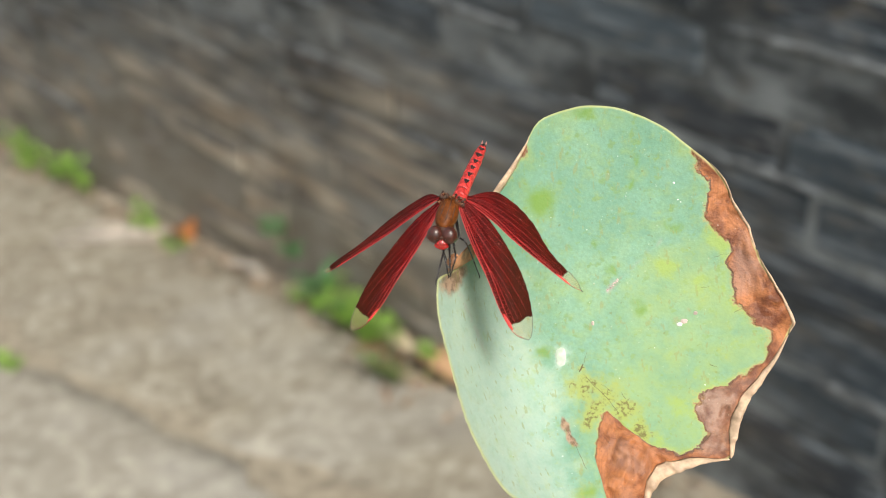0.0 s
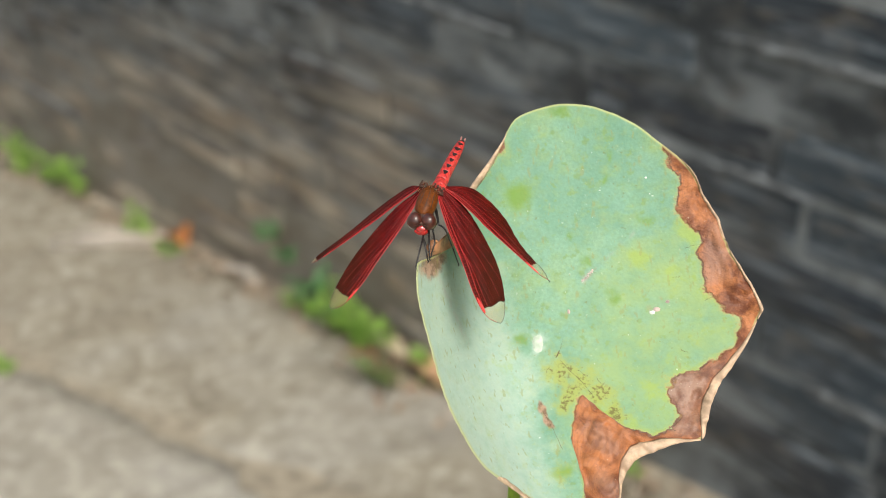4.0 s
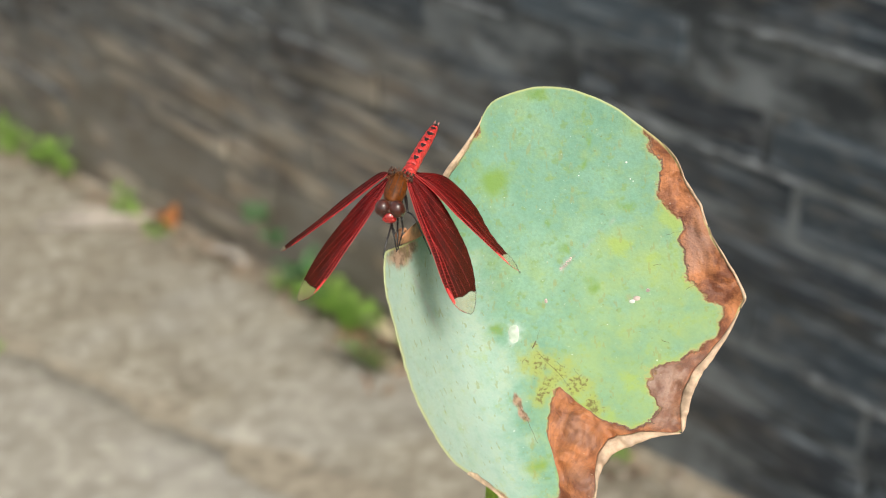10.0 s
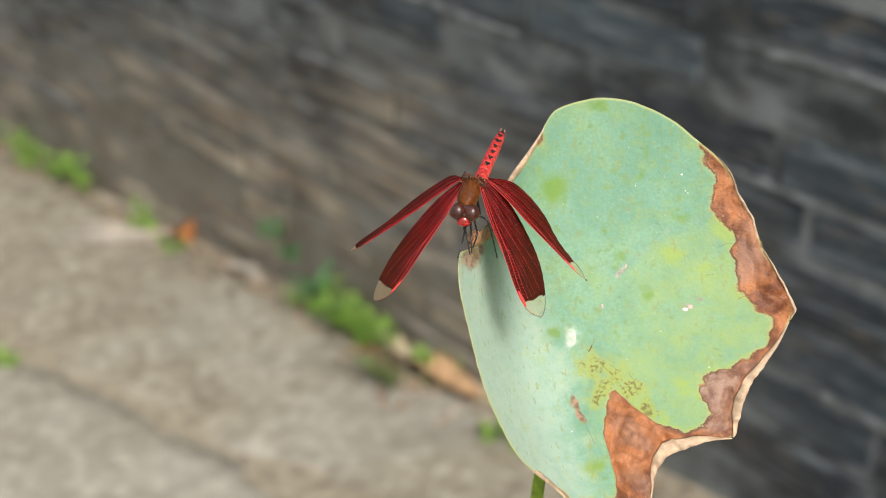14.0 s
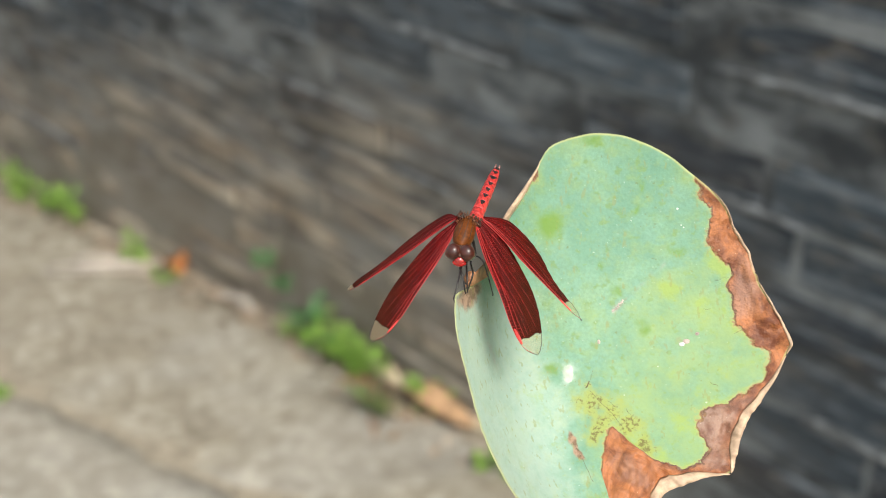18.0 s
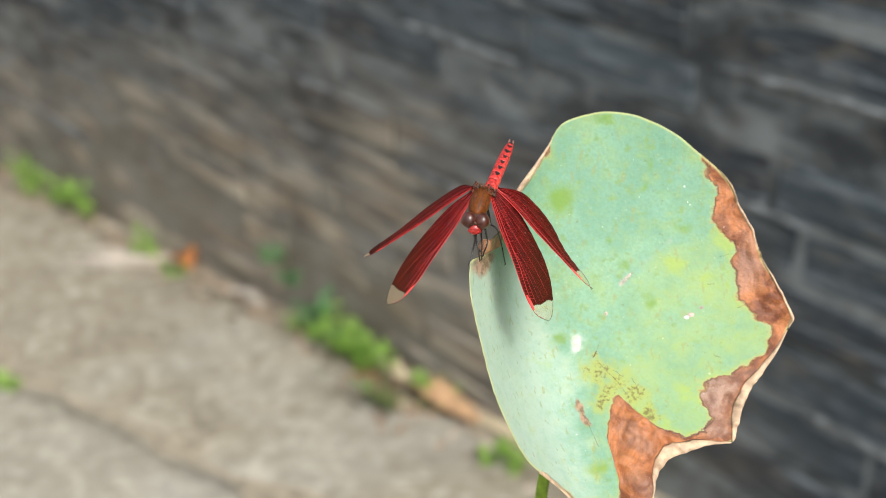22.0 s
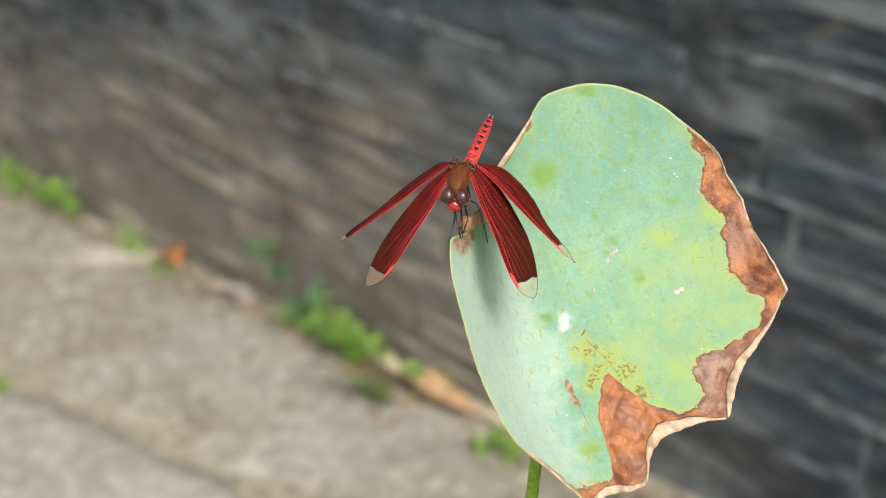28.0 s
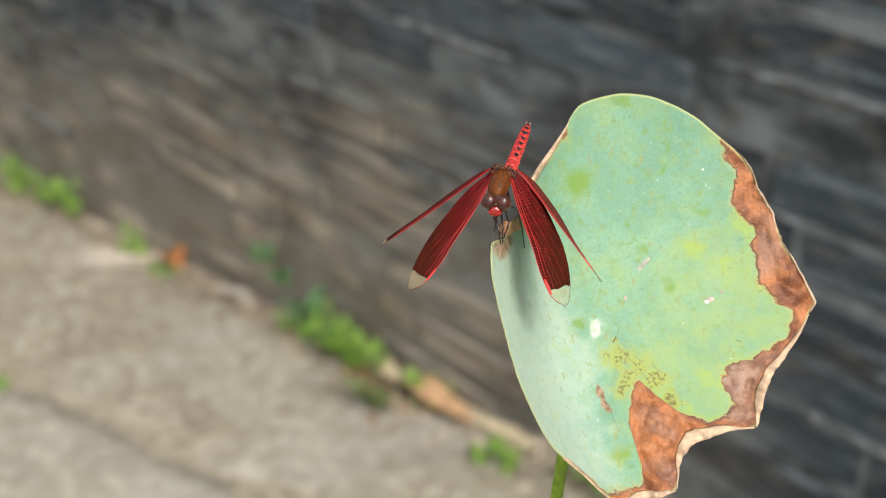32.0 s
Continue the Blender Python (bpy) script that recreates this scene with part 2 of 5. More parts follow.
    green = k.mix(k.math("MULTIPLY", k.math("MULTIPLY", k.attribute("scar"), k.ramp(k.noise(w, 800, 4, 0.6), 0.38, 0.58)), 0.7), green, (0.42, 0.36, 0.32))
    chalk = k.math("ADD", k.attribute("chalk"), k.math("MULTIPLY", k.math("SUBTRACT", k.noise(w, 700, 4, 0.6), 0.5), 0.8))
    green = k.mix(k.math("MULTIPLY", k.ramp(chalk, 0.25, 1.0), 0.65), green, (0.50, 0.57, 0.52))
    flecks = k.ramp(k.noise(k.node("Mapping", Vector=w, Scale=(1.0, 0.4, 1.0), Rotation=(0.0, 0.0, 0.5)).outputs["Vector"], 1000, 2, 0.5), 0.63, 0.72)
    green = k.mix(k.math("MULTIPLY", flecks, 0.5), green, (0.26, 0.27, 0.09))
    specks = k.ramp(k.noise(w, 1250, 1, 0.4), 0.80, 0.83)
    green = k.mix(k.math("MULTIPLY", specks, 0.5), green, (0.75, 0.80, 0.76))
    # dead zones
    dead = k.math("ADD", k.attribute("dead"), k.math("ADD", k.math("MULTIPLY", k.math("SUBTRACT", mid, 0.5), 5.0), k.math("MULTIPLY", k.math("SUBTRACT", fine, 0.5), 1.6)))
    rings = k.math("SINE", k.math("MULTIPLY", k.attribute("dead"), 5.0))
    rust = k.mix(k.ramp(k.noise(w, 130, 6, 0.68, 0.8), 0.38, 0.62), (0.15, 0.043, 0.017), (0.50, 0.185, 0.070))
    rust = k.mix(k.math("MULTIPLY", k.ramp(rings, 0.2, 1.0), 0.22), rust, (0.17, 0.06, 0.03))
    rust = k.mix(k.math("MULTIPLY", k.ramp(k.noise(w, 75, 2), 0.54, 0.66), 0.55), rust, (0.33, 0.19, 0.14))
    rust = k.mix(k.math("MULTIPLY", k.ramp(k.noise(w, 240, 5, 0.6), 0.54, 0.66), 0.5), rust, (0.38, 0.15, 0.07))
    rust = k.mix(k.math("MULTIPLY", k.ramp(fine, 0.55, 0.75), 0.45), rust, (0.10, 0.035, 0.018))
    rust = k.mix(k.math("MULTIPLY", k.attribute("ash"), 0.75), rust, k.mix(k.ramp(k.noise(w, 300, 5), 0.4, 0.6), (0.17, 0.095, 0.075), (0.36, 0.25, 0.20)))
    off = k.node("VectorMath", Vector=w)
    off.operation = "DISTANCE"
    off.inputs[1].default_value = (0.0028, -0.0257, 0.0033)
    swirl = k.math("MULTIPLY", k.ramp(k.math("SINE", k.math("ADD", k.math("MULTIPLY", off.outputs["Value"], 3000.0), k.math("MULTIPLY", k.noise(w, 160, 4), 7.0))), -0.2, 1.0), k.ramp(off.outputs["Value"], 0.006, 0.002))
    rust = k.mix(k.math("MULTIPLY", swirl, 0.38), rust, (0.15, 0.055, 0.03))
    rust = k.mix(k.math("MULTIPLY", k.ramp(k.noise(k.node("Mapping", Vector=w, Scale=(1.0, 0.35, 1.0)).outputs["Vector"], 420, 5, 0.65, 0.7), 0.57, 0.68), 0.6), rust, (0.45, 0.19, 0.085))
    rust = k.mix(k.math("MULTIPLY", k.ramp(k.noise(w, 1500, 2, 0.5), 0.72, 0.78), 0.7), rust, (0.66, 0.55, 0.42))
    border = k.ramp(dead, -0.9, -0.1)
    skin = k.mix(k.math("MULTIPLY", border, 0.5), green, (0.42, 0.38, 0.12))
    skin = k.mix(k.ramp(dead, -0.15, 0.05), skin, k.mix(k.ramp(k.noise(w, 110, 3), 0.45, 0.55), (0.38, 0.22, 0.11), (0.24, 0.14, 0.10)))
    skin = k.mix(k.ramp(dead, 0.2, 0.6), skin, rust)
    edge = k.ramp(k.attribute("edge"), 0.5, 0.15)
    skin = k.mix(k.math("MULTIPLY", edge, 0.7), skin, (0.46, 0.46, 0.19))
    rough = k.math("SUBTRACT", k.math("ADD", 0.46, k.math("MULTIPLY", wide, 0.2)), k.math("MULTIPLY", k.ramp(dead, 0.0, 0.6), 0.2))
    k.set(Base_Color=skin, Roughness=rough, Specular_IOR_Level=0.35, Sheen_Weight=0.15, Sheen_Roughness=0.4)
    k.bump(k.math("ADD", k.math("MULTIPLY", mid, 0.6), k.math("ADD", k.math("MULTIPLY", fine, 0.25), k.math("ADD", k.math("MULTIPLY", ray, 0.06), k.math("MULTIPLY", k.math("MULTIPLY", k.ramp(dead, 0.0, 0.6), k.noise(w, 260, 6, 0.65)), 3.0)))), 0.6, 0.0005)
    glow = k.node("BsdfTranslucent", Color=skin).outputs[0]
    both = k.node("MixShader", Fac=0.16)
    k.tree.links.new(k.bsdf.outputs[0], both.inputs[1])
    k.tree.links.new(glow, both.inputs[2])
    k.surface(both.outputs[0])
    return k.mat


def wing_material(name, span, cell, clear_from):
    """Dark red wing skin with a net of lighter veins and a clear tip."""
    k = Nodes(name)
    w = k.coords()
    xyz = k.node("SeparateXYZ", Vector=w)
    along = k.math("DIVIDE", xyz.outputs[0], span)
    net = k.node("TexVoronoi", Vector=k.coords((1.0, 1.2, 1.0)), Scale=1.0 / cell, Randomness=0.85)
    net.feature, net.voronoi_dimensions = "DISTANCE_TO_EDGE", "2D"
    vein = k.ramp(net.outputs["Distance"], 0.13, 0.05)
    fine = k.noise(w, 2500, 3)
    tip = k.ramp(k.math("ADD", along, k.math("ADD", k.math("MULTIPLY", k.math("SUBTRACT", k.noise(w, 900, 3), 0.5), 0.05), k.math("MULTIPLY", xyz.outputs[1], 3.0))), clear_from, clear_from + 0.008)
    outer = k.ramp(k.math("ADD", along, k.math("MULTIPLY", xyz.outputs[1], 90.0)), 0.25, 1.0)
    skin = k.mix(outer, (0.026, 0.0009, 0.0007), (0.024, 0.0046, 0.0009))
    line = k.mix(outer, (0.26, 0.007, 0.007), (0.10, 0.011, 0.004))
    red = k.mix(k.math("MULTIPLY", k.math("MULTIPLY", vein, k.math("ADD", 0.35, k.ramp(k.noise(w, 350, 4, 0.6), 0.35, 0.65))), 0.75), skin, line)
    # scattered glints on the membrane, painted as pale specks
    red = k.mix(k.math("MULTIPLY", k.ramp(k.noise(w, 1900, 2, 0.4), 0.72, 0.80), 0.5), red, (0.55, 0.25, 0.2))
    k.set(Base_Color=red, Roughness=0.5, Specular_IOR_Level=0.08)
    k.bump(vein, 0.4, 0.00008)
    through_red = k.node("BsdfTranslucent", Color=k.mix(vein, (0.06, 0.002, 0.001), (0.25, 0.008, 0.006))).outputs[0]
    body = k.node("MixShader", Fac=0.07)
    k.tree.links.new(k.bsdf.outputs[0], body.inputs[1])
    k.tree.links.new(through_red, body.inputs[2])
    clear = k.node("BsdfTransparent", Color=(0.93, 0.92, 0.86)).outputs[0]
    film = k.node("BsdfPrincipled", Base_Color=k.mix(vein, (0.52, 0.39, 0.25), (0.30, 0.20, 0.11)), Roughness=0.25)
    pale = k.node("MixShader", Fac=k.math("ADD", 0.15, k.math("MULTIPLY", vein, 0.25)))
    k.tree.links.new(clear, pale.inputs[1])
    k.tree.links.new(film.outputs[0], pale.inputs[2])
    wing = k.node("MixShader", Fac=tip)
    k.tree.links.new(body.outputs[0], wing.inputs[1])
    k.tree.links.new(pale.outputs[0], wing.inputs[2])
    k.surface(wing.outputs[0])
    return k.mat


def along_courses(k, at, x, z):
    """Coordinates that draw marks out along the courses."""
    return k.node("Mapping", Vector=at, Scale=(x, x, z)).outputs["Vector"]


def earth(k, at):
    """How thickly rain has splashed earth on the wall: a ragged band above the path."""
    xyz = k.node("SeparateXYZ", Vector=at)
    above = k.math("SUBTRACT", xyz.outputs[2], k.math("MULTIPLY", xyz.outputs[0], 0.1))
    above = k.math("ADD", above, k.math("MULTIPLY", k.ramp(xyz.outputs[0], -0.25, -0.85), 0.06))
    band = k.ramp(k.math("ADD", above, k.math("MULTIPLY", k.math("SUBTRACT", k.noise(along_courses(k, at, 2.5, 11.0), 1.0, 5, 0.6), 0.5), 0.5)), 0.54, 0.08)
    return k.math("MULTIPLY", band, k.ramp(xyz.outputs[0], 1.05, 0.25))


def brick_material():
    """Weathered dark grey brick with pale salts and brown grime."""
    k = Nodes("grey_brick")
    at = k.node("NewGeometry").outputs["Position"]
    tone = k.mix(k.own(), (0.017, 0.021, 0.027), (0.043, 0.058, 0.071))
    tone = k.mix(k.math("MULTIPLY", k.ramp(k.noise(along_courses(k, at, 7.0, 75.0), 1.0, 4, 0.55), 0.52, 0.64), 0.75), tone, (0.154, 0.176, 0.197))
    tone = k.mix(k.math("MULTIPLY", k.ramp(k.noise(along_courses(k, at, 5.0, 22.0), 1.0, 5, 0.6), 0.53, 0.66), 0.6), tone, (0.023, 0.024, 0.027))
    tone = k.mix(k.math("MULTIPLY", k.ramp(k.noise(along_courses(k, at, 12.0, 60.0), 1.3, 5, 0.6), 0.54, 0.66), 0.55), tone, (0.124, 0.102, 0.075))
    tone = k.mix(k.math("MULTIPLY", k.ramp(k.noise(along_courses(k, at, 20.0, 95.0), 1.0, 3, 0.55), 0.52, 0.66), 0.45), tone, (0.134, 0.135, 0.134))
    tone = k.mix(k.math("MULTIPLY", k.ramp(k.noise(along_courses(k, at, 16.0, 48.0), 1.7, 4, 0.6), 0.54, 0.66), 0.5), tone, (0.027, 0.027, 0.029))
    off = k.node("VectorMath", Vector=along_courses(k, at, 1.0, 1.6))
    off.operation = "DISTANCE"
    off.inputs[1].default_value = (0.42, 0.0, 0.90)
    bloom = k.math("MULTIPLY", k.ramp(off.outputs["Value"], 0.42, 0.10), k.ramp(k.noise(along_courses(k, at, 8.0, 40.0), 1.0, 4, 0.6), 0.38, 0.60))
    tone = k.mix(k.math("MULTIPLY", bloom, 0.55), tone, (0.103, 0.125, 0.144))
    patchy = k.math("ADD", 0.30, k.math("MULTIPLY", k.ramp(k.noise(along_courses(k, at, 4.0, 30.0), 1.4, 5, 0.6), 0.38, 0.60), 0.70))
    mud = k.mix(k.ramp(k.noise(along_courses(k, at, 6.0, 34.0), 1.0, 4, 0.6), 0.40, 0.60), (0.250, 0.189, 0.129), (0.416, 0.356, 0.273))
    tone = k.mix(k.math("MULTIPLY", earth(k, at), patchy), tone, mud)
    k.set(Base_Color=tone, Roughness=0.85, Specular_IOR_Level=0.3)
    k.bump(k.noise(at, 180, 6, 0.6), 0.5, 0.002)
    return k.mat


def mortar_material():
    """Grey-brown lime mortar, blackened in places."""
    k = Nodes("old_mortar")
    at = k.node("NewGeometry").outputs["Position"]
    tone = k.mix(k.ramp(k.noise(along_courses(k, at, 4.0, 9.0), 1.4, 5, 0.65), 0.38, 0.62), (0.033, 0.037, 0.040), (0.182, 0.195, 0.200))
    tone = k.mix(k.math("MULTIPLY", k.ramp(k.noise(at, 30, 4), 0.5, 0.7), 0.5), tone, (0.087, 0.081, 0.072))
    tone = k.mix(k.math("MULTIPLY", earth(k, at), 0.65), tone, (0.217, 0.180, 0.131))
    k.set(Base_Color=tone, Roughness=0.95, Specular_IOR_Level=0.2)
    k.bump(k.noise(at, 150, 5), 0.6, 0.003)
    return k.mat


def concrete_material(name, pale):
    """Worn beige-grey concrete with patches of dirt."""
    k = Nodes(name)
    w = k.node("NewGeometry").outputs["Position"]
    tone = k.mix(k.ramp(k.noise(w, 7, 6, 0.62), 0.34, 0.66), (0.238, 0.205, 0.156), (0.335, 0.298, 0.236))
    tone = k.mix(k.math("MULTIPLY", k.ramp(k.noise(w, 34, 4, 0.55), 0.46, 0.60), 0.55), tone, (0.150, 0.122, 0.088))
    tone = k.mix(k.math("MULTIPLY", k.ramp(k.noise(w, 46, 3, 0.55), 0.51, 0.63), 0.55), tone, (0.52, 0.475, 0.39))
    tone = k.mix(k.math("MULTIPLY", k.ramp(k.noise(w, 15, 4, 0.6), 0.54, 0.68), 0.45), tone, (0.200, 0.160, 0.105))
    tone = k.mix(k.math("MULTIPLY", k.ramp(k.noise(w, 3, 3), 0.5, 0.7), 0.3), tone, (0.40, 0.385, 0.36))
    tone = k.mix(k.math("MULTIPLY", k.ramp(k.noise(w, 120, 4), 0.52, 0.70), 0.4), tone, (0.12, 0.105, 0.085))
    tone = k.mix(pale, tone, (0.44, 0.43, 0.41))
    k.set(Base_Color=tone, Roughness=0.9, Specular_IOR_Level=0.25)
    k.bump(k.noise(w, 120, 6, 0.65), 0.5, 0.004)
    return k.mat


def weed_material():
    k = Nodes("weed_green")
    own = k.island()
    k.set(Base_Color=k.mix(own, (0.18, 0.33, 0.05), (0.36, 0.53, 0.12)), Roughness=0.5)
    glow = k.node("BsdfTranslucent", Color=k.mix(own, (0.20, 0.42, 0.05), (0.36, 0.56, 0.12)))
    both = k.node("MixShader", Fac=0.35)
    k.tree.links.new(k.bsdf.outputs[0], both.inputs[1])
    k.tree.links.new(glow.outputs[0], both.inputs[2])
    k.surface(both.outputs[0])
    return k.mat


LEAF = leaf_material()
CREAM = plain("dry_rim", (0.50, 0.345, 0.235), 0.6, 0.22, 500, 0.4, 0.0003)
RUST = plain("withered_brown", (0.36, 0.16, 0.075), 0.55, 0.4, 420, 0.6, 0.0005)
TAN = plain("withered_tan", (0.50, 0.35, 0.235), 0.6, 0.35, 420, 0.5, 0.0004)
SCAB = plain("pink_scab", (0.44, 0.33, 0.30), 0.6, 0.3, 900, 0.4, 0.0001)
SPECK = plain("white_speck", (0.66, 0.66, 0.62), 0.5, 0.1, 900)
CRACK = plain("crack_brown", (0.10, 0.070, 0.030), 0.7, 0.4, 900)
NAVEL = plain("navel_white", (0.40, 0.47, 0.37), 0.5, 0.2, 500, 0.2, 0.0001)
STEM = plain("stem_green", (0.17, 0.27, 0.015), 0.45, 0.2, 700, 0.4, 0.0002)
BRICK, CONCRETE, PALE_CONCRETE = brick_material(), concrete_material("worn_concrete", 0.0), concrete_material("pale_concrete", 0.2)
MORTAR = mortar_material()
LIME = plain("pale_mortar", (0.125, 0.131, 0.136), 0.9, 0.5, 40, 0.6, 0.003)
SOIL = plain("damp_soil", (0.27, 0.228, 0.172), 0.95, 0.3, 50, 0.6, 0.004)
WEED = weed_material()
DULL_WEED = plain("dull_weed", (0.11, 0.14, 0.045), 0.7, 0.4, 150)
TWIG = plain("dark_twig", (0.085, 0.070, 0.045), 0.9, 0.4, 120)
WALL_WEED = plain("blue_green_weed", (0.075, 0.18, 0.06), 0.6, 0.3, 150)
PALE_STALK = plain("bleached_stalk", (0.52, 0.455, 0.385), 0.7, 0.25, 150)
STRAW = plain("dead_straw", (0.52, 0.43, 0.29), 0.7, 0.25, 150)
ORANGE = plain("orange_dead_leaf", (0.32, 0.115, 0.028), 0.6, 0.3, 150)
BROWN_LEAF = plain("fallen_leaf", (0.47, 0.29, 0.16), 0.6, 0.35, 90, 0.5, 0.002)
PINK = plain("red_petal", (0.40, 0.09, 0.07), 0.6, 0.2, 90)
THORAX = plain("thorax_brown", (0.115, 0.030, 0.0035), 0.5, 0.3, 1500, 0.3, 0.0001, Specular_IOR_Level=0.2)
FUR = plain("thorax_hair", (0.055, 0.020, 0.010), 0.7, 0.4, 3000, 0.8, 0.0002)
SEGMENT = plain("abdomen_red", (0.50, 0.034, 0.030), 0.42, 0.4, 1800, 0.3, 0.0001)
BLACK = plain("black_shell", (0.018, 0.014, 0.014), 0.35, 0.3, 1800)
EYE = plain("eye_brown", (0.050, 0.010, 0.005), 0.4, 0.3, 1200, 0.0, 0.0005, Specular_IOR_Level=0.3, Coat_Weight=0.7, Coat_Roughness=0.22)
EYE_LOW = plain("eye_olive", (0.085, 0.045, 0.016), 0.2, 0.3, 1500, 0.0, 0.0005, Coat_Weight=0.8, Coat_Roughness=0.1)
FACE = plain("face_red", (0.34, 0.009, 0.008), 0.25, 0.3, 2500, 0.3, 0.0001, Coat_Weight=0.5, Coat_Roughness=0.08)
FRONS = plain("frons_pink", (0.34, 0.016, 0.014), 0.25, 0.3, 2000, 0.2, 0.0001, Coat_Weight=1.0, Coat_Roughness=0.05)
CERCUS = plain("cercus_pink", (0.34, 0.15, 0.13), 0.5, 0.2, 1500)
VEIN = plain("vein_red", (0.42, 0.016, 0.016), 0.4, 0.15, 2000)
STIGMA = plain("stigma_red", (0.72, 0.035, 0.03), 0.4, 0.1, 2000)
MM = 0.001


# ---- building helpers ----
def part(name, bm, material, parent, label="", smooth=True):
    mesh = bpy.data.meshes.new(name)
    bm.to_mesh(mesh)
    bm.free()
    for p in mesh.polygons:
        p.use_smooth = smooth
    mesh.materials.append(material)
    ob = new(name, mesh)
    ob.parent = parent
    return tagged(ob, label)


def root(name, label, category, group="", m=None):
    ob = tagged(new(name), label, category, group)
    ob.empty_display_size = 0.01
    if m is not None:
        ob.matrix_world = m
    return ob


def tube(bm, points, radii, sides=8, flat=1.0):
    """A closed tube through points, with a radius at each."""
    points = [Vector(p) for p in points]
    side, rings = None, []
    for i, p in enumerate(points):
        along = (points[min(i + 1, len(points) - 1)] - points[max(i - 1, 0)]).normalized()
        side = along.orthogonal().normalized() if side is None else (side - along * side.dot(along)).normalized()
        up = along.cross(side)
        r = radii[i] if isinstance(radii, (list, tuple)) else radii
        rings.append([bm.verts.new(p + (side * math.cos(a) + up * math.sin(a) * flat) * r) for a in (2 * math.pi * j / sides for j in range(sides))])
    skin(bm, rings)


def skin(bm, rings, caps=True):
    n = len(rings[0])
    for a, b in zip(rings, rings[1:]):
        for j in range(n):
            bm.faces.new((a[j], a[(j + 1) % n], b[(j + 1) % n], b[j]))
    if caps:
        bm.faces.new(rings[0][::-1])
        bm.faces.new(rings[-1])


def loft(bm, stations, sides=20):
    """Rings across x: (x, y, z, half width, half height)."""
    skin(bm, [[bm.verts.new((x, y + w * math.cos(a), z + h * math.sin(a))) for a in (2 * math.pi * j / sides for j in range(sides))] for x, y, z, w, h in stations])


def ball(bm, at, size, u=18, v=12, m=None):
    turn = Matrix.LocRotScale(at, m, size) if m is not None else Matrix.LocRotScale(at, None, size)
    bmesh.ops.create_uvsphere(bm, u_segments=u, v_segments=v, radius=1.0, matrix=turn)


def smooth_curve(points, n):
    """n points on a rounded line through points."""
    points = [Vector(p) for p in points]
    out = []
    for i in range(n):
        s = i / (n - 1) * (len(points) - 1)
        k = min(int(s), len(points) - 2)
        f = s - k
        p0, p1, p2, p3 = points[max(k - 1, 0)], points[k], points[k + 1], points[min(k + 2, len(points) - 1)]
        out.append(0.5 * (2 * p1 + (p2 - p0) * f + (2 * p0 - 5 * p1 + 4 * p2 - p3) * f * f + (3 * p1 - p0 - 3 * p2 + p3) * f * f * f))
    return out


def step(a, b, x):
    f = min(1.0, max(0.0, (x - a) / (b - a)))
    return f * f * (3 - 2 * f)


# ---- ground and wall ----
def slope(x):
    """The path climbs along the wall."""
    return 0.6 * math.tanh(x / 6.0)


def ground():
    lines = [-400, -120, -40, -15, -8, -5, -3.5, -2.5, -2, -1.5, -1.2, -1, -0.8, -0.6, -0.4, -0.2, 0, 0.2, 0.4, 0.6, 0.8, 1, 1.2, 1.5, 2, 2.5, 3.5, 5, 8, 15, 40, 120, 400]
    bm = bmesh.new()
    grid = [[bm.verts.new((x, y, slope(x) + 0.0186 + 0.003 * noise.noise((x * 4, y * 4, 0)))) for y in lines] for x in lines]
    for a, b in zip(grid, grid[1:]):
        for i in range(len(lines) - 1):
            bm.faces.new((a[i], b[i], b[i + 1], a[i + 1]))
    tagged(part("ground", bm, SOIL, None), "damp brown soil under the paving", "ground", kind="structure")


def pavement():
    """Two rows of worn concrete slabs along the wall."""
    base = tagged(new("pavement"), "worn beige-grey concrete paving slabs with dirt in the joints", "pavement", kind="structure")
    rng = random.Random(4)
    for y0, y1, cuts in ((-0.388, -0.024, (-4.4, -2.9, -1.62, 1.35, 2.9, 4.4)), (-0.99, -0.397, (-4.4, -2.6, -1.0, 1.3, 2.8, 4.4)), (-2.2, -1.005, (-4.4, -2.2, -0.1, 2.1, 4.4))):
        for x0, x1 in zip(cuts, cuts[1:]):
            bm = bmesh.new()
            nx, ny = max(6, int((x1 - x0) * 22)), max(5, int((y1 - y0) * 22))
            lift = rng.uniform(-0.0008, 0.0012)
            top = []
            for i in range(nx + 1):
                row = []
                for j in range(ny + 1):
                    x, y = x0 + 0.007 + (x1 - x0 - 0.014) * i / nx, y0 + 0.003 + (y1 - y0 - 0.006) * j / ny
                    y += 0.17 * math.tanh(x) * step(-0.10, -0.30, y)
                    rim = min(i, nx - i, j, ny - j) == 0
                    wob = (0.018 * noise.noise((x * 13, y * 13, 3)) + (0.02 * noise.noise((x * 6, 5, 2)) - 0.008 if y > -0.05 else 0.0)) if rim else 0.0
                    row.append(bm.verts.new((x + wob, y + wob, slope(x) + 0.02 + lift + 0.003 * noise.noise((x * 7, y * 7, 1)) - (0.0025 if rim else 0.0))))
                top.append(row)
            for a, b in zip(top, top[1:]):
                for j in range(ny):
                    bm.faces.new((a[j], b[j], b[j + 1], a[j + 1]))
            loop = [r[0] for r in top] + top[-1][1:] + [r[-1] for r in top[-2::-1]] + top[0][-2:0:-1]
            low = [bm.verts.new((v.co.x, v.co.y, slope(v.co.x) - 0.03)) for v in loop]
            for k in range(len(loop)):
                bm.faces.new((loop[k - 1], low[k - 1], low[k], loop[k]))
            part("slab", bm, CONCRETE if y1 > -0.1 else PALE_CONCRETE, base)


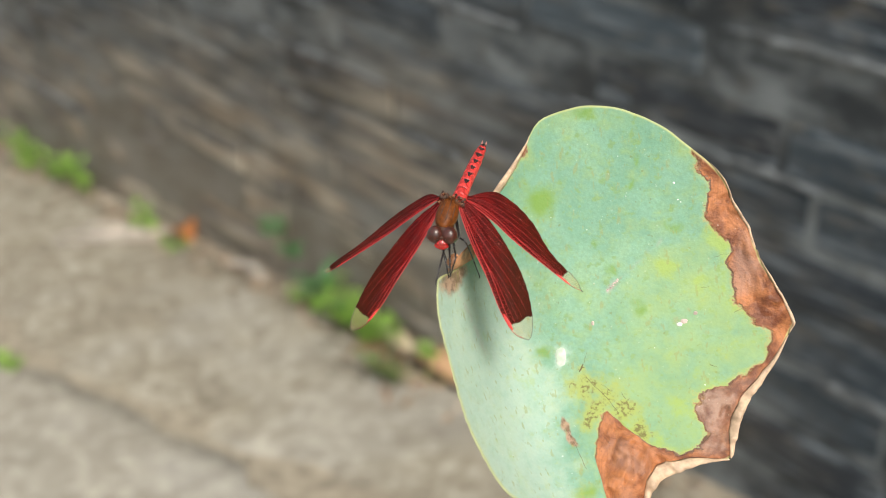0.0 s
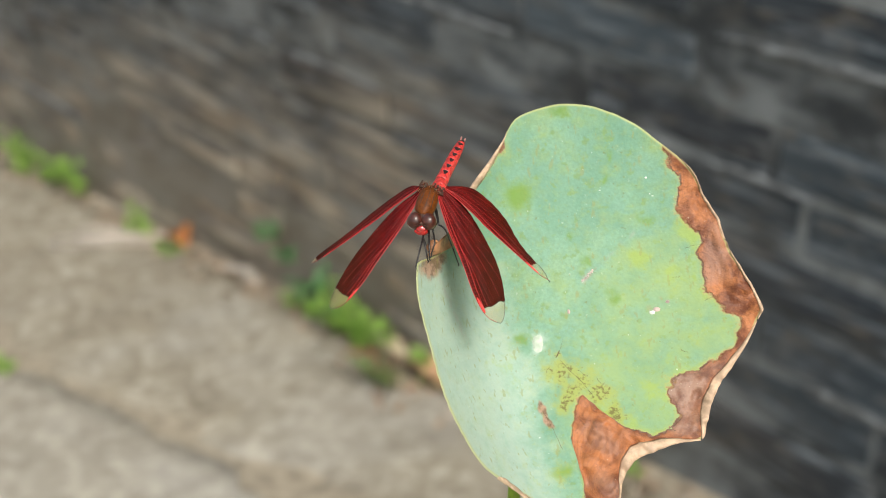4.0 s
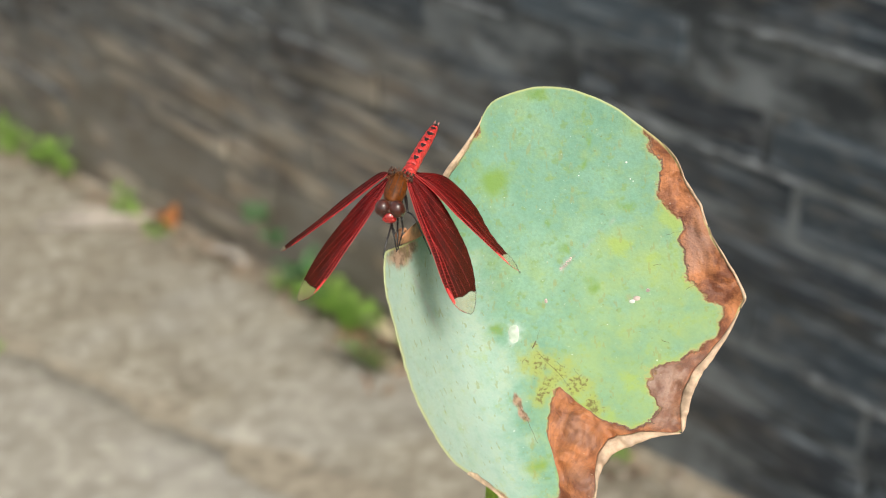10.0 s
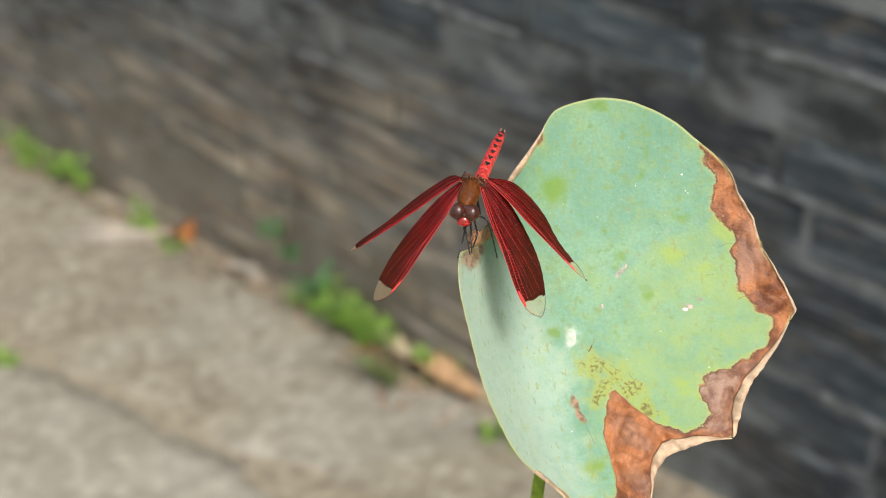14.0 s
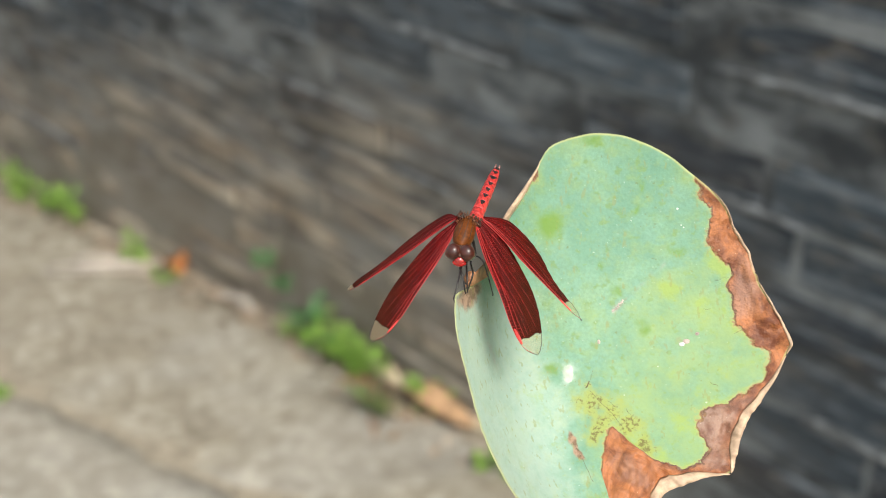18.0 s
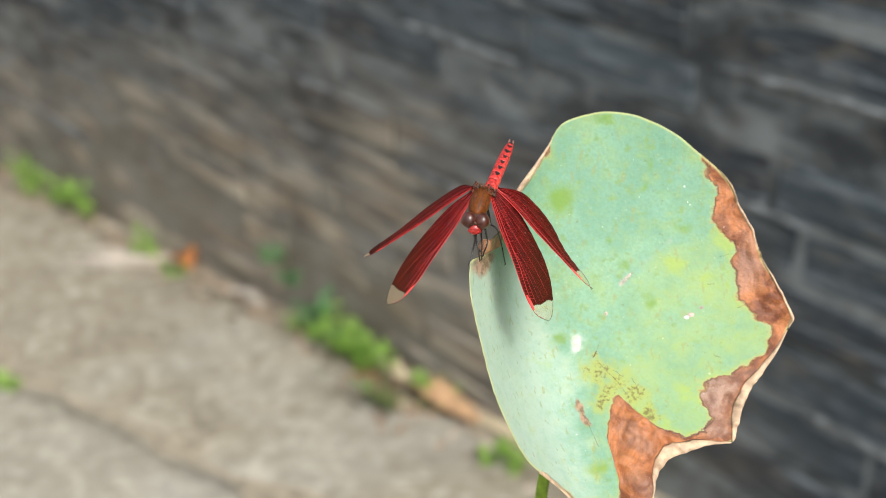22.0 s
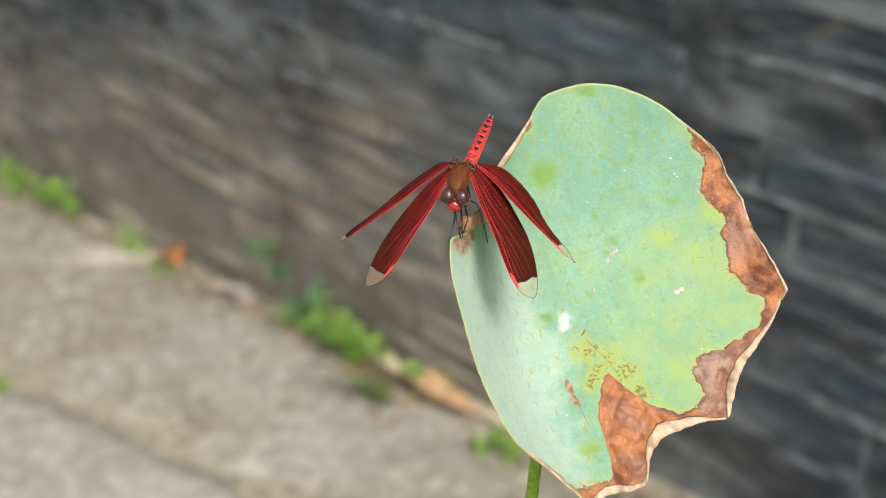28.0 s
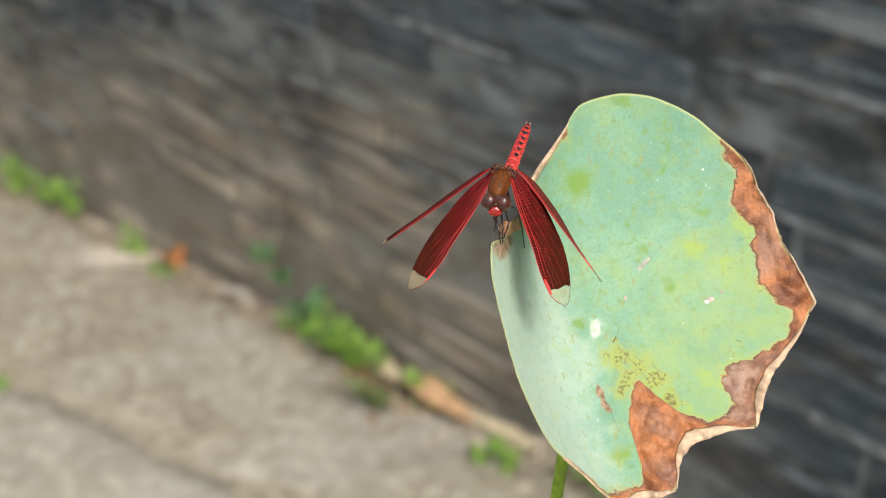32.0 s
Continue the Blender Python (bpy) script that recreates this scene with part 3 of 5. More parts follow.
def brick_mesh(name, length, seed):
    """A weathered brick: a box with worn, uneven arrises."""
    rng = random.Random(seed)
    bm = bmesh.new()
    hx, hz, worn = length / 2, 0.0258, 0.004
    rings = []
    for y, inset in ((0.05, 0.0), (worn, 0.0), (0.0, worn)):
        ring = []
        for sx, sz in ((-1, -1), (-0.3, -1), (0.35, -1), (1, -1), (1, 1), (0.3, 1), (-0.4, 1), (-1, 1)):
            px = sx * hx - (inset * sx if abs(sx) == 1 else 0) + rng.uniform(-0.002, 0.002)
            ring.append(bm.verts.new((px, y + (rng.uniform(-0.0015, 0.002) if inset else 0), sz * (hz - inset) + rng.uniform(-0.0025, 0.0025))))
        rings.append(ring)
    n = 8
    for a, b in zip(rings, rings[1:]):
        for j in range(n):
            bm.faces.new((a[j], b[j], b[(j + 1) % n], a[(j + 1) % n]))
    bm.faces.new(rings[-1])
    bmesh.ops.recalc_face_normals(bm, faces=bm.faces)
    mesh = bpy.data.meshes.new(name)
    bm.to_mesh(mesh)
    bm.free()
    mesh.materials.append(BRICK)
    return mesh


COURSE, JOINT = 0.0635, 0.0325


def wall():
    body = tagged(new("wall_north"), "old wall of dark grey weathered bricks in level courses", "wall", kind="structure")
    bm = bmesh.new()
    bmesh.ops.create_cube(bm, size=1.0, matrix=Matrix.LocRotScale((0, 0.1225, 0.75), None, (14.0, 0.24, 3.3)))
    part("mortar_bed", bm, MORTAR, body, "dark recessed mortar", smooth=False)
    kinds = [brick_mesh("brick", length, k) for k, length in enumerate((0.243, 0.238, 0.247, 0.24))]
    halves = [brick_mesh("brick", 0.117, 9), brick_mesh("brick", 0.112, 10)]
    rng = random.Random(11)
    verts, faces = [], []
    for row in range(-12, 32):
        z = JOINT + COURSE * (row + 0.5)
        x = -6.8 + (0.127 if row % 2 else 0.0) + rng.uniform(-0.02, 0.02)
        while x < 6.8:
            half = rng.random() < 0.14
            mesh = rng.choice(halves if half else kinds)
            length = 0.117 if half else 0.243
            at = Vector((x + length / 2, rng.choice((0.0, 0.0, 0.002, -0.003, 0.004)) + rng.uniform(-0.002, 0.002), z + rng.uniform(-0.0015, 0.0015)))
            near = -1.35 < x < 1.15 and -0.2 < z < 0.80
            if near:
                ob = new("brick", mesh)
                ob.parent, ob.location = body, at
                ob.rotation_euler = (rng.uniform(-0.02, 0.02), rng.uniform(-0.006, 0.006), rng.uniform(-0.012, 0.012))
            else:
                base = len(verts)
                verts += [tuple(v.co + at) for v in mesh.vertices]
                faces += [tuple(base + i for i in p.vertices) for p in mesh.polygons]
            x += length + 0.0055 + rng.uniform(-0.002, 0.002)
    rest = bpy.data.meshes.new("far_bricks")
    rest.from_pydata(verts, [], faces)
    rest.materials.append(BRICK)
    ob = tagged(new("far_bricks", rest), kind="stuff")
    ob.parent = body
    # pale lime smeared along some bed joints
    for x0, x1, z, h in ((-0.10, 0.03, 0.409, 0.017), (0.05, 0.18, 0.407, 0.014), (-0.98, -0.62, 0.105, 0.020), (0.29, 0.52, 0.537, 0.016), (0.80, 1.05, 0.604, 0.015), (0.30, 0.42, 0.351, 0.013), (0.93, 1.06, 0.286, 0.020), (0.60, 0.75, 0.478, 0.010), (0.78, 0.93, 0.477, 0.012), (0.03, 0.14, 0.478, 0.010), (0.44, 0.56, 0.606, 0.010)):
        bm = bmesh.new()
        n = 14
        rings = []
        for i in range(n + 1):
            s = i / n
            w = 0.75 * h * (0.15 + 0.85 * math.sin(math.pi * s)) * rng.uniform(0.45, 1.15) / 2
            zz = z + rng.uniform(-0.002, 0.002)
            x = x0 + (x1 - x0) * s
            rings.append([bm.verts.new(p) for p in ((x, 0.012, zz - w), (x, -0.004, zz - w * 0.7), (x, -0.005, zz + w * 0.7), (x, 0.012, zz + w))])
        skin(bm, rings)
        part("mortar_smear", bm, LIME, body, "pale lime mortar smear")


# ---- the lotus leaf ----
NAV = Vector((-8.43, -8.43))
RIM = [(4.8, 39.6), (7.3, 40.7), (11.9, 40.6), (16.2, 39.8), (21.1, 39.2), (27.1, 39.3), (32.5, 40.3), (38.8, 40.8), (44.9, 42.3), (51.0, 43.0), (55.6, 43.2), (64.9, 44.1), (70.6, 44.4), (76.1, 44.4), (80.6, 44.1), (85.1, 43.3), (89.8, 42.2), (93.3, 41.1), (95.7, 39.4), (97.5, 37.3), (103.7, 33.4), (112.3, 29.8), (119.6, 26.7), (128.8, 23.4), (137.7, 23.5), (143.4, 24.7), (146.1, 24.2), (163.8, 20.0), (176.2, 18.1), (190.4, 17.2), (208.2, 17.3), (225.0, 18.4), (239.4, 20.4), (259.4, 23.7), (271.1, 27.6), (275.4, 29.7), (281.9, 29.1), (295.5, 29.6), (301.0, 27.0), (309.3, 25.8), (320.5, 28.0), (325.1, 29.8), (329.2, 32.7), (334.8, 32.2), (340.8, 32.1), (348.1, 33.3), (355.4, 35.9), (359.5, 37.5)]
DEAD = [(252, 23.4), (260, 24.2), (269, 26.1), (275, 27.0), (284.5, 27.2), (287.4, 25.0), (288.6, 17.5), (292, 15.0), (297, 14.0), (305, 12.6), (312, 12.4), (314, 17.5), (317.5, 22.1), (323, 26.1), (327, 27.4), (333, 27.0), (337, 24.6), (341, 25.3), (346, 25.1), (349, 27.6), (355, 32.5), (359.6, 35.5), (363.7, 37.1), (367, 36.4), (368, 34.1), (372, 33.9), (375.7, 31.6), (382, 33.3), (387, 33.8), (391, 36.2), (395, 35.6), (402, 35.4), (407.7, 40.2), (411.4, 41.3), (417, 44.0)]


def rim_radius(deg):
    """The blade's reach from its navel, in mm."""
    a = deg % 360
    ang = np.array([p[0] for p in RIM])
    k = int(np.searchsorted(ang, a, side="right")) - 1
    pts = [RIM[(k + i) % len(RIM)] for i in (-1, 0, 1, 2)]
    x0, x1, x2, x3 = [p[0] for p in pts]
    r0, r1, r2, r3 = [p[1] for p in pts]
    span, before, after = (x2 - x1) % 360, (x1 - x0) % 360, (x3 - x2) % 360
    f = ((a - x1) % 360) / span
    m1, m2 = (r2 - r0) / (span + before) * span, (r3 - r1) / (span + after) * span
    return (2 * f**3 - 3 * f**2 + 1) * r1 + (f**3 - 2 * f**2 + f) * m1 + (3 * f**2 - 2 * f**3) * r2 + (f**3 - f**2) * m2


def dead_radius(deg):
    a = deg % 360
    a = a + 360 if a < 60 else a
    if 97 < a < 130:
        return rim_radius(a) - 0.9
    if a < 252 or a > 417:
        return rim_radius(a) + 6.0
    return float(np.interp(a, [p[0] for p in DEAD], [p[1] for p in DEAD]))


def blade_height(x, y):
    """A scoop: the far side leans back, the flank with the perch folds up."""
    fold = max(0.0, -x - 9.0)
    flank = max(0.0, -(x + 8.43) * 0.8 - (y + 8.43) * 0.45 - 8.0)
    return -8.356 - 0.059 * x - 0.301 * y + 0.00422 * x * x + 0.00613 * y * y + 0.05204 * fold * fold + 0.125 * flank * flank - 4.4 * math.exp(-(((x + 17.2) / 5.0) ** 2) - ((y - 2.0) / 12.0) ** 2)


def blade_point(deg, r, lift=0.0):
    a = radians(deg)
    x, y = NAV.x + r * math.cos(a), NAV.y + r * math.sin(a)
    far = rim_radius(deg)
    dead = r - dead_radius(deg)
    z = blade_height(x, y) + 0.25 * noise.noise((x * 0.12, y * 0.12, 5)) + 0.10 * math.cos(radians(deg) * 22) * (r / 40)
    z += step(-1, 6, dead) * (1.8 * noise.noise((x * 0.3, y * 0.3, 2)) + 0.75 * noise.noise((x * 0.85, y * 0.85, 4)))
    z += 0.12 * noise.noise((x * 0.5, y * 0.5, 7)) * step(0.6, 1.0, r / far)
    return Vector((x, y, z + lift))


def blob(x, y, spots):
    return max(math.exp(-((x - a) ** 2 + (y - b) ** 2) / (r * r)) for a, b, r in spots)


def capsule(x, y, ax, ay, bx, by):
    t = min(1.0, max(0.0, ((x - ax) * (bx - ax) + (y - ay) * (by - ay)) / ((bx - ax) ** 2 + (by - ay) ** 2)))
    return math.hypot(x - ax - t * (bx - ax), y - ay - t * (by - ay))


def blade(parent):
    turns, rings = 288, 72
    top, values = [], {k: [] for k in ("pale", "yellow", "spot", "smear", "decay", "dead", "edge", "ash", "lime", "scar", "chalk")}
    for i in range(rings + 1):
        s = (i / rings) ** 0.8
        for j in range(turns):
            deg = 360.0 * j / turns
            far = rim_radius(deg) + 0.12 * noise.noise((math.cos(radians(deg)) * 14, math.sin(radians(deg)) * 14, 0))
            r = s * far
            p = blade_point(deg, r)
            x, y = p.x, p.y
            top.append(p)
            dead = r - dead_radius(deg)
            u = x + 1.3 * noise.noise((x * 0.33, y * 0.33, 11)) + 0.5 * noise.noise((x, y, 12))
            v = y + 1.3 * noise.noise((x * 0.33, y * 0.33, 21)) + 0.5 * noise.noise((x, y, 22))
            # pale: sky light painted on the folded flank; a faint patch below the navel
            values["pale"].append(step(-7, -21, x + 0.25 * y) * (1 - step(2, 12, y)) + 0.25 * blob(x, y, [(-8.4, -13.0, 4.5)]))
            values["spot"].append(max(blob(x, y, [(-10.8, 18.0, 2.9)]), 0.85 * blob(u, v, [(6.4, -0.7, 1.7), (1.1, 5.7, 1.2), (-2.8, 33.8, 1.8), (-4.6, -30.0, 2.0), (-10.9, -8.0, 1.5), (5.0, 21.0, 1.0), (6.0, 25.2, 1.2), (12.6, 13.6, 1.3), (-1.3, 10.2, 0.8)])))
            values["lime"].append(max(1.1 * blob(u, v, [(11.2, 5.6, 2.1), (17.3, 3.9, 1.9), (20.8, 2.7, 2.0), (21.2, 10.0, 2.0), (11.6, -17.0, 1.9), (22.8, -11.6, 1.8), (7.4, -22.4, 1.6), (26.5, -5.0, 2.4)]), 0.7 * step(-4.0, -0.2, dead) * (1.0 if deg > 312 or deg < 40 else 0.35), 0.12 * step(2, 12, x) * step(12, 4, y)))
            values["scar"].append(max(step(0.55, 0.15, capsule(x, y, 0.6, 2.4, 2.4, 4.3)), step(0.5, 0.15, capsule(x, y, 12.7, -3.4, 13.4, -2.9)), 0.45 * step(0.5, 0.1, capsule(x, y, 2.4, 4.3, 10.4, 11.1)) * step(0.0, 0.3, noise.noise((x * 0.6, y * 0.6, 9))), 0.5 * step(0.45, 0.1, capsule(x, y, -25.0, 3.5, -20.5, -8.0))))
            seam = y - float(np.interp(x, (-10.0, 0.6, 10.4, 16.0, 30.0), (-6.0, 2.4, 11.1, 12.2, 13.0)))
            values["yellow"].append(max(0.45 * step(5.0, 0.5, far - r) if 40 < deg < 100 else 0.0, 0.80 * step(-7, 9, x) * step(0.8, -2.2, seam) + 0.5 * step(8, 1, abs(x - 1 - 0.4 * (y + 14))) * step(-8, -13, y) * step(-26, -20, y)))
            values["smear"].append(max(1.1 * blob(x, y, [(-26.3, 5.6, 2.0), (-25.2, 6.8, 1.5), (-14.2, 27.3, 0.7)]), 0.85 * step(1.15, 0.1, capsule(u, v, -7.8, -19.4, -6.6, -22.6)), 0.5 * blob(x, y, [(12.3, -2.6, 0.9), (14.6, -1.0, 0.6)]), 0.5 * step(0.6, 0.1, capsule(x, y, 1.4, 2.8, 3.2, 4.8))))
            values["decay"].append(0.95 * blob(u, v, [(-3.6, -13.4, 2.8), (-0.3, -15.4, 3.0), (2.4, -17.8, 2.6), (-6.2, -13.9, 1.4), (-2.5, -17.5, 2.6), (5.5, -20.8, 1.4)]) + 0.5 * blob(x, y, [(-4.8, -30.1, 1.6)]) + 0.7 * blob(u, v, [(-4.5, -10.5, 0.7), (3.4, -16.0, 1.0), (5.0, -20.5, 1.0), (-4.2, -19.0, 1.2)]))
            values["chalk"].append(blob(u, v, [(NAV.x + 0.4, NAV.y + 0.6, 1.7), (NAV.x + 0.6, NAV.y - 0.9, 1.7)]))
            values["dead"].append(dead)
            values["edge"].append(far - r)
            values["ash"].append(step(322, 330, deg) * step(356, 346, deg) * step(0.0, 3.0, far - r) if deg > 180 else 0.0)
    n = len(top)
    under = []
    for k, p in enumerate(top):
        under.append(p + Vector((0, 0, -0.30)))
    faces = []
    for i in range(rings):
        for j in range(turns):
            a, b = i * turns + j, i * turns + (j + 1) % turns
            faces.append((a, a + turns, b + turns, b))
            faces.append((n + a, n + b, n + b + turns, n + a + turns))
    last = rings * turns
    for j in range(turns):
        a, b = last + j, last + (j + 1) % turns
        faces.append((a, n + a, n + b, b))
    mesh = bpy.data.meshes.new("blade")
    mesh.from_pydata([tuple(p * MM) for p in top + under], [], faces)
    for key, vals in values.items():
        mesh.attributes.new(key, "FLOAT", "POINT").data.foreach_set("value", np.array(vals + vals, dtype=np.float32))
    for p in mesh.polygons:
        p.use_smooth = True
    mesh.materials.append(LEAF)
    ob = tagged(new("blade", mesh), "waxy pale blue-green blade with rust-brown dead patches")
    ob.parent = parent
    return ob


def rolled_rim(parent, name, deg0, deg1, width, height, material, label, bulge=0.5, outset=0.15, seed=0):
    """A dry edge of the blade, rolled inwards over its face."""
    n = max(8, int(abs(deg1 - deg0) * 1.5))
    bm, rings = bmesh.new(), []
    for i in range(n + 1):
        s = i / n
        deg = deg0 + (deg1 - deg0) * s
        far = rim_radius(deg) + outset
        w = width * (0.10 + 0.90 * math.sin(math.pi * s ** bulge) ** 0.8) * (1 + 0.18 * noise.noise((s * 9 + seed, seed, 0)))
        h = height * (0.25 + 0.75 * math.sin(math.pi * s)) * (1 + 0.25 * noise.noise((s * 7, seed, 3)))
        ring = []
        for u, v in ((0.0, -0.35), (0.06, 0.35), (0.3, 0.85), (0.62, 0.95), (0.9, 0.45), (1.0, 0.05), (0.7, 0.55), (0.3, 0.4)):
            p = blade_point(deg, far - u * w)
            ring.append(bm.verts.new((p.x * MM, p.y * MM, (p.z + v * h + 0.04) * MM)))
        rings.append(ring)
    skin(bm, rings)
    bmesh.ops.recalc_face_normals(bm, faces=bm.faces)
    return part(name, bm, material, parent, label)


STEM_TOP, STEM_END = Vector((-8.6, -9.4, -6.6)) * MM, Vector((-13.6, -46.5, -20.8)) * MM


def lotus():
    plant = root("lotus_plant", "half-withered lotus leaf on a green stalk rising from the ground", "plant", m=Matrix.Translation(STALK_FOOT))
    face = blade(plant)
    rolled_rim(face, "rolled_rim", 275.6, 295.3, 1.6, 0.7, CREAM, "cream dry edge rolled over", 0.8, seed=1)
    rolled_rim(face, "rolled_rim", 295.7, 329.0, 2.5, 1.0, CREAM, "cream dry edge rolled over", 1.15, seed=2)
    rolled_rim(face, "rolled_rim", 329.4, 364.6, 1.7, 0.9, CREAM, "cream dry edge rolled over", 0.75, seed=3)
    rolled_rim(face, "dry_edge", 5.0, 26.8, 0.6, 0.6, CREAM, "thin cream dry edge", seed=4)
    rolled_rim(face, "dry_edge", 27.2, 50.0, 0.55, 0.5, CREAM, "thin cream dry edge", seed=5)
    rolled_rim(face, "dry_edge", 96.5, 129.0, 1.5, 0.8, TAN, "tan dry edge", 0.8, seed=6)
    rolled_rim(face, "dry_edge", 250.0, 275.2, 0.7, 0.5, TAN, "tan dry edge", seed=7)
    # fine dark cracks along the veins
    for x0, y0, x1, y1, r in ((19.4, 8.1, 22.1, 8.7, 0.06), (16.9, 2.7, 18.4, 3.0, 0.07), (17.4, -10.1, 18.6, -10.6, 0.08), (-7.3, -20.6, -6.2, -22.6, 0.08), (-6.2, -22.6, -4.4, -26.4, 0.08), (-4.2, -11.6, -0.4, -15.4, 0.09), (-4.9, -11.1, -4.1, -9.9, 0.30), (-4.6, -10.3, -4.0, -10.5, 0.22), (-0.4, -15.4, 1.6, -17.8, 0.07), (-4.0, -9.6, -3.4, -8.0, 0.05), (-3.2, -17.4, -3.9, -18.9, 0.07), (-6.8, -13.6, -6.0, -12.6, 0.06), (-1.2, -13.2, 0.2, -14.2, 0.06), (2.2, -14.6, 3.0, -15.8, 0.07), (22.4, -1.5, 24.6, -0.4, 0.06)):
        bm = bmesh.new()
        pts = []
        for i in range(11):
            s = i / 10
            x, y = x0 + (x1 - x0) * s + 0.22 * noise.noise((s * 3, x0, 1)), y0 + (y1 - y0) * s + 0.22 * noise.noise((s * 3, y0, 2))
            pts.append(blade_point(math.degrees(math.atan2(y - NAV.y, x - NAV.x)), math.hypot(x - NAV.x, y - NAV.y), 0.01) * MM)
        tube(bm, pts, [r * MM * (0.4 + 0.9 * abs(noise.noise((i * 0.7, x0, 5)))) for i in range(11)], 5, 0.4)
        part("crack", bm, CRACK, face, "thin dark brown crack")
    # a pink scar in beads, white flakes and specks
    def on_blade(x, y, lift=0.0):
        return blade_point(math.degrees(math.atan2(y - NAV.y, x - NAV.x)), math.hypot(x - NAV.x, y - NAV.y), lift) * MM

    rng = random.Random(21)
    bm = bmesh.new()
    for i in range(13):
        s = i / 12
        ball(bm, on_blade(0.6 + 1.9 * s + rng.uniform(-0.12, 0.12), 2.4 + 2.0 * s + rng.uniform(-0.12, 0.12), 0.02), [rng.uniform(0.12, 0.24) * MM, rng.uniform(0.10, 0.2) * MM, 0.07 * MM], 8, 6)
    part("scar", bm, SCAB, face, "row of pinkish scar beads")
    for x, y, a, b, material, label in ((12.9, -3.5, 0.55, 0.38, SPECK, "white flake"), (13.7, -3.0, 0.7, 0.5, SCAB, "pinkish scab"), (15.7, -1.6, 0.42, 0.36, SCAB, "pinkish scab"), (-2.2, -3.2, 0.3, 0.55, SCAB, "pinkish scab"), (12.8, 21.2, 0.24, 0.2, SPECK, ""), (13.4, 18.2, 0.14, 0.12, SPECK, ""), (13.9, 17.8, 0.15, 0.1, SPECK, ""), (4.2, 19.0, 0.13, 0.1, SPECK, "")):
        bm = bmesh.new()
        at = on_blade(x, y, 0.03)
        rows = [[bm.verts.new(at + Vector((a * f * (1 + 0.35 * noise.noise((math.cos(q) * 1.7, math.sin(q) * 1.7, x))) * math.cos(q), b * f * math.sin(q), h)) * MM) for q in [2 * math.pi * j / 12 for j in range(12)]] for f, h in ((1.0, -0.08), (0.8, 0.05), (0.3, 0.09))]
        skin(bm, rows)
        part("flake" if material is SPECK else "scab", bm, material, face, label)
    # the navel, where the stalk meets the blade
    bm = bmesh.new()
    rings = []
    for f, h in ((1.0, -0.10), (0.8, 0.02), (0.5, 0.06), (0.1, 0.03)):
        rings.append([])
        for j in range(24):
            a = 2 * math.pi * j / 24
            wob = 1 + 0.22 * noise.noise((math.cos(a) * 2, math.sin(a) * 2, 1))
            x, y = NAV.x + 0.45 + 1.15 * f * wob * math.cos(a), NAV.y - 0.2 + 1.85 * f * wob * math.sin(a)
            z = blade_point(math.degrees(math.atan2(y - NAV.y, x - NAV.x)), math.hypot(x - NAV.x, y - NAV.y)).z
            rings[-1].append(bm.verts.new((x * MM, y * MM, (z + h) * MM)))
    skin(bm, rings)
    bmesh.ops.recalc_face_normals(bm, faces=bm.faces)
    part("navel", bm, NAVEL, face, "chalky white navel")
    # withered flap by the perch
    bm = bmesh.new()
    low = smooth_curve([(-27.2, 7.2, 12.2), (-25.4, 7.6, 8.6), (-22.6, 9.0, 3.2)], 12)
    high = smooth_curve([(-26.6, 7.9, 12.0), (-25.0, 9.8, 9.6), (-23.2, 11.6, 5.6), (-22.1, 12.6, 3.4)], 12)
    rings = []
    for k, (a, b) in enumerate(zip(low, high)):
        ring = []
        for side in (0.12, -0.12):
            for s in ((0, 0.25, 0.5, 0.75, 1.0) if side > 0 else (1.0, 0.75, 0.5, 0.25, 0)):
                p = a.lerp(b, s) + Vector((0, 0, side + 0.9 * math.sin(math.pi * s) * math.sin(k * 0.5) + 0.25 * noise.noise((k * 0.6, s * 3, 1))))
                ring.append(bm.verts.new(p * MM))
        rings.append(ring)
    skin(bm, rings)
    part("withered_flap", bm, RUST, face, "curled brown withered flap")
    bm = bmesh.new()
    bits = [(-26.6, 8.2, 12.2), (-26.3, 9.2, 12.0), (-25.8, 9.9, 11.4), (-25.4, 9.4, 10.8)]
    tube(bm, [Vector(p) * MM for p in smooth_curve(bits, 9)], [0.25 * MM, 0.7 * MM, 0.85 * MM, 0.7 * MM, 0.85 * MM, 0.6 * MM, 0.7 * MM, 0.5 * MM, 0.2 * MM], 9, 0.4)
    part("withered_shred", bm, RUST, face, "small curled brown shred")
    bm = bmesh.new()
    tube(bm, [STEM_TOP.lerp(STEM_END, i / 8) + Vector((0.25 * MM * math.sin(i), 0, 0)) for i in range(9)], 1.22 * MM, 14)
    part("stalk", bm, STEM, face, "yellow-green stalk")
    pieces = []
    for k in range(STALK_PIECES):
        bm = bmesh.new()
        ln = STALK_LENGTH / STALK_PIECES
        tube(bm, [(0, 0, ln * (1.04 * i / 6 - 0.02)) for i in range(7)], (1.25 + 0.12 * k) * MM, 12)
        pieces.append(part("stalk", bm, STEM, plant, "yellow-green stalk"))
    return plant, face, pieces


LEAF_POSES = [(t, pose(*p)) for t, *p in LEAF_ROWS]
END_MEAN = sum(((m @ STEM_END) for _, m in LEAF_POSES), Vector()) / len(LEAF_POSES)
STALK_FOOT = Vector((END_MEAN.x - 0.03, END_MEAN.y + 0.05, slope(END_MEAN.x - 0.03) - 0.02))
STALK_LENGTH, STALK_PIECES = (END_MEAN - STALK_FOOT).length, 6
ground()
pavement()
plant, leaf_blade, stalk_pieces = lotus()


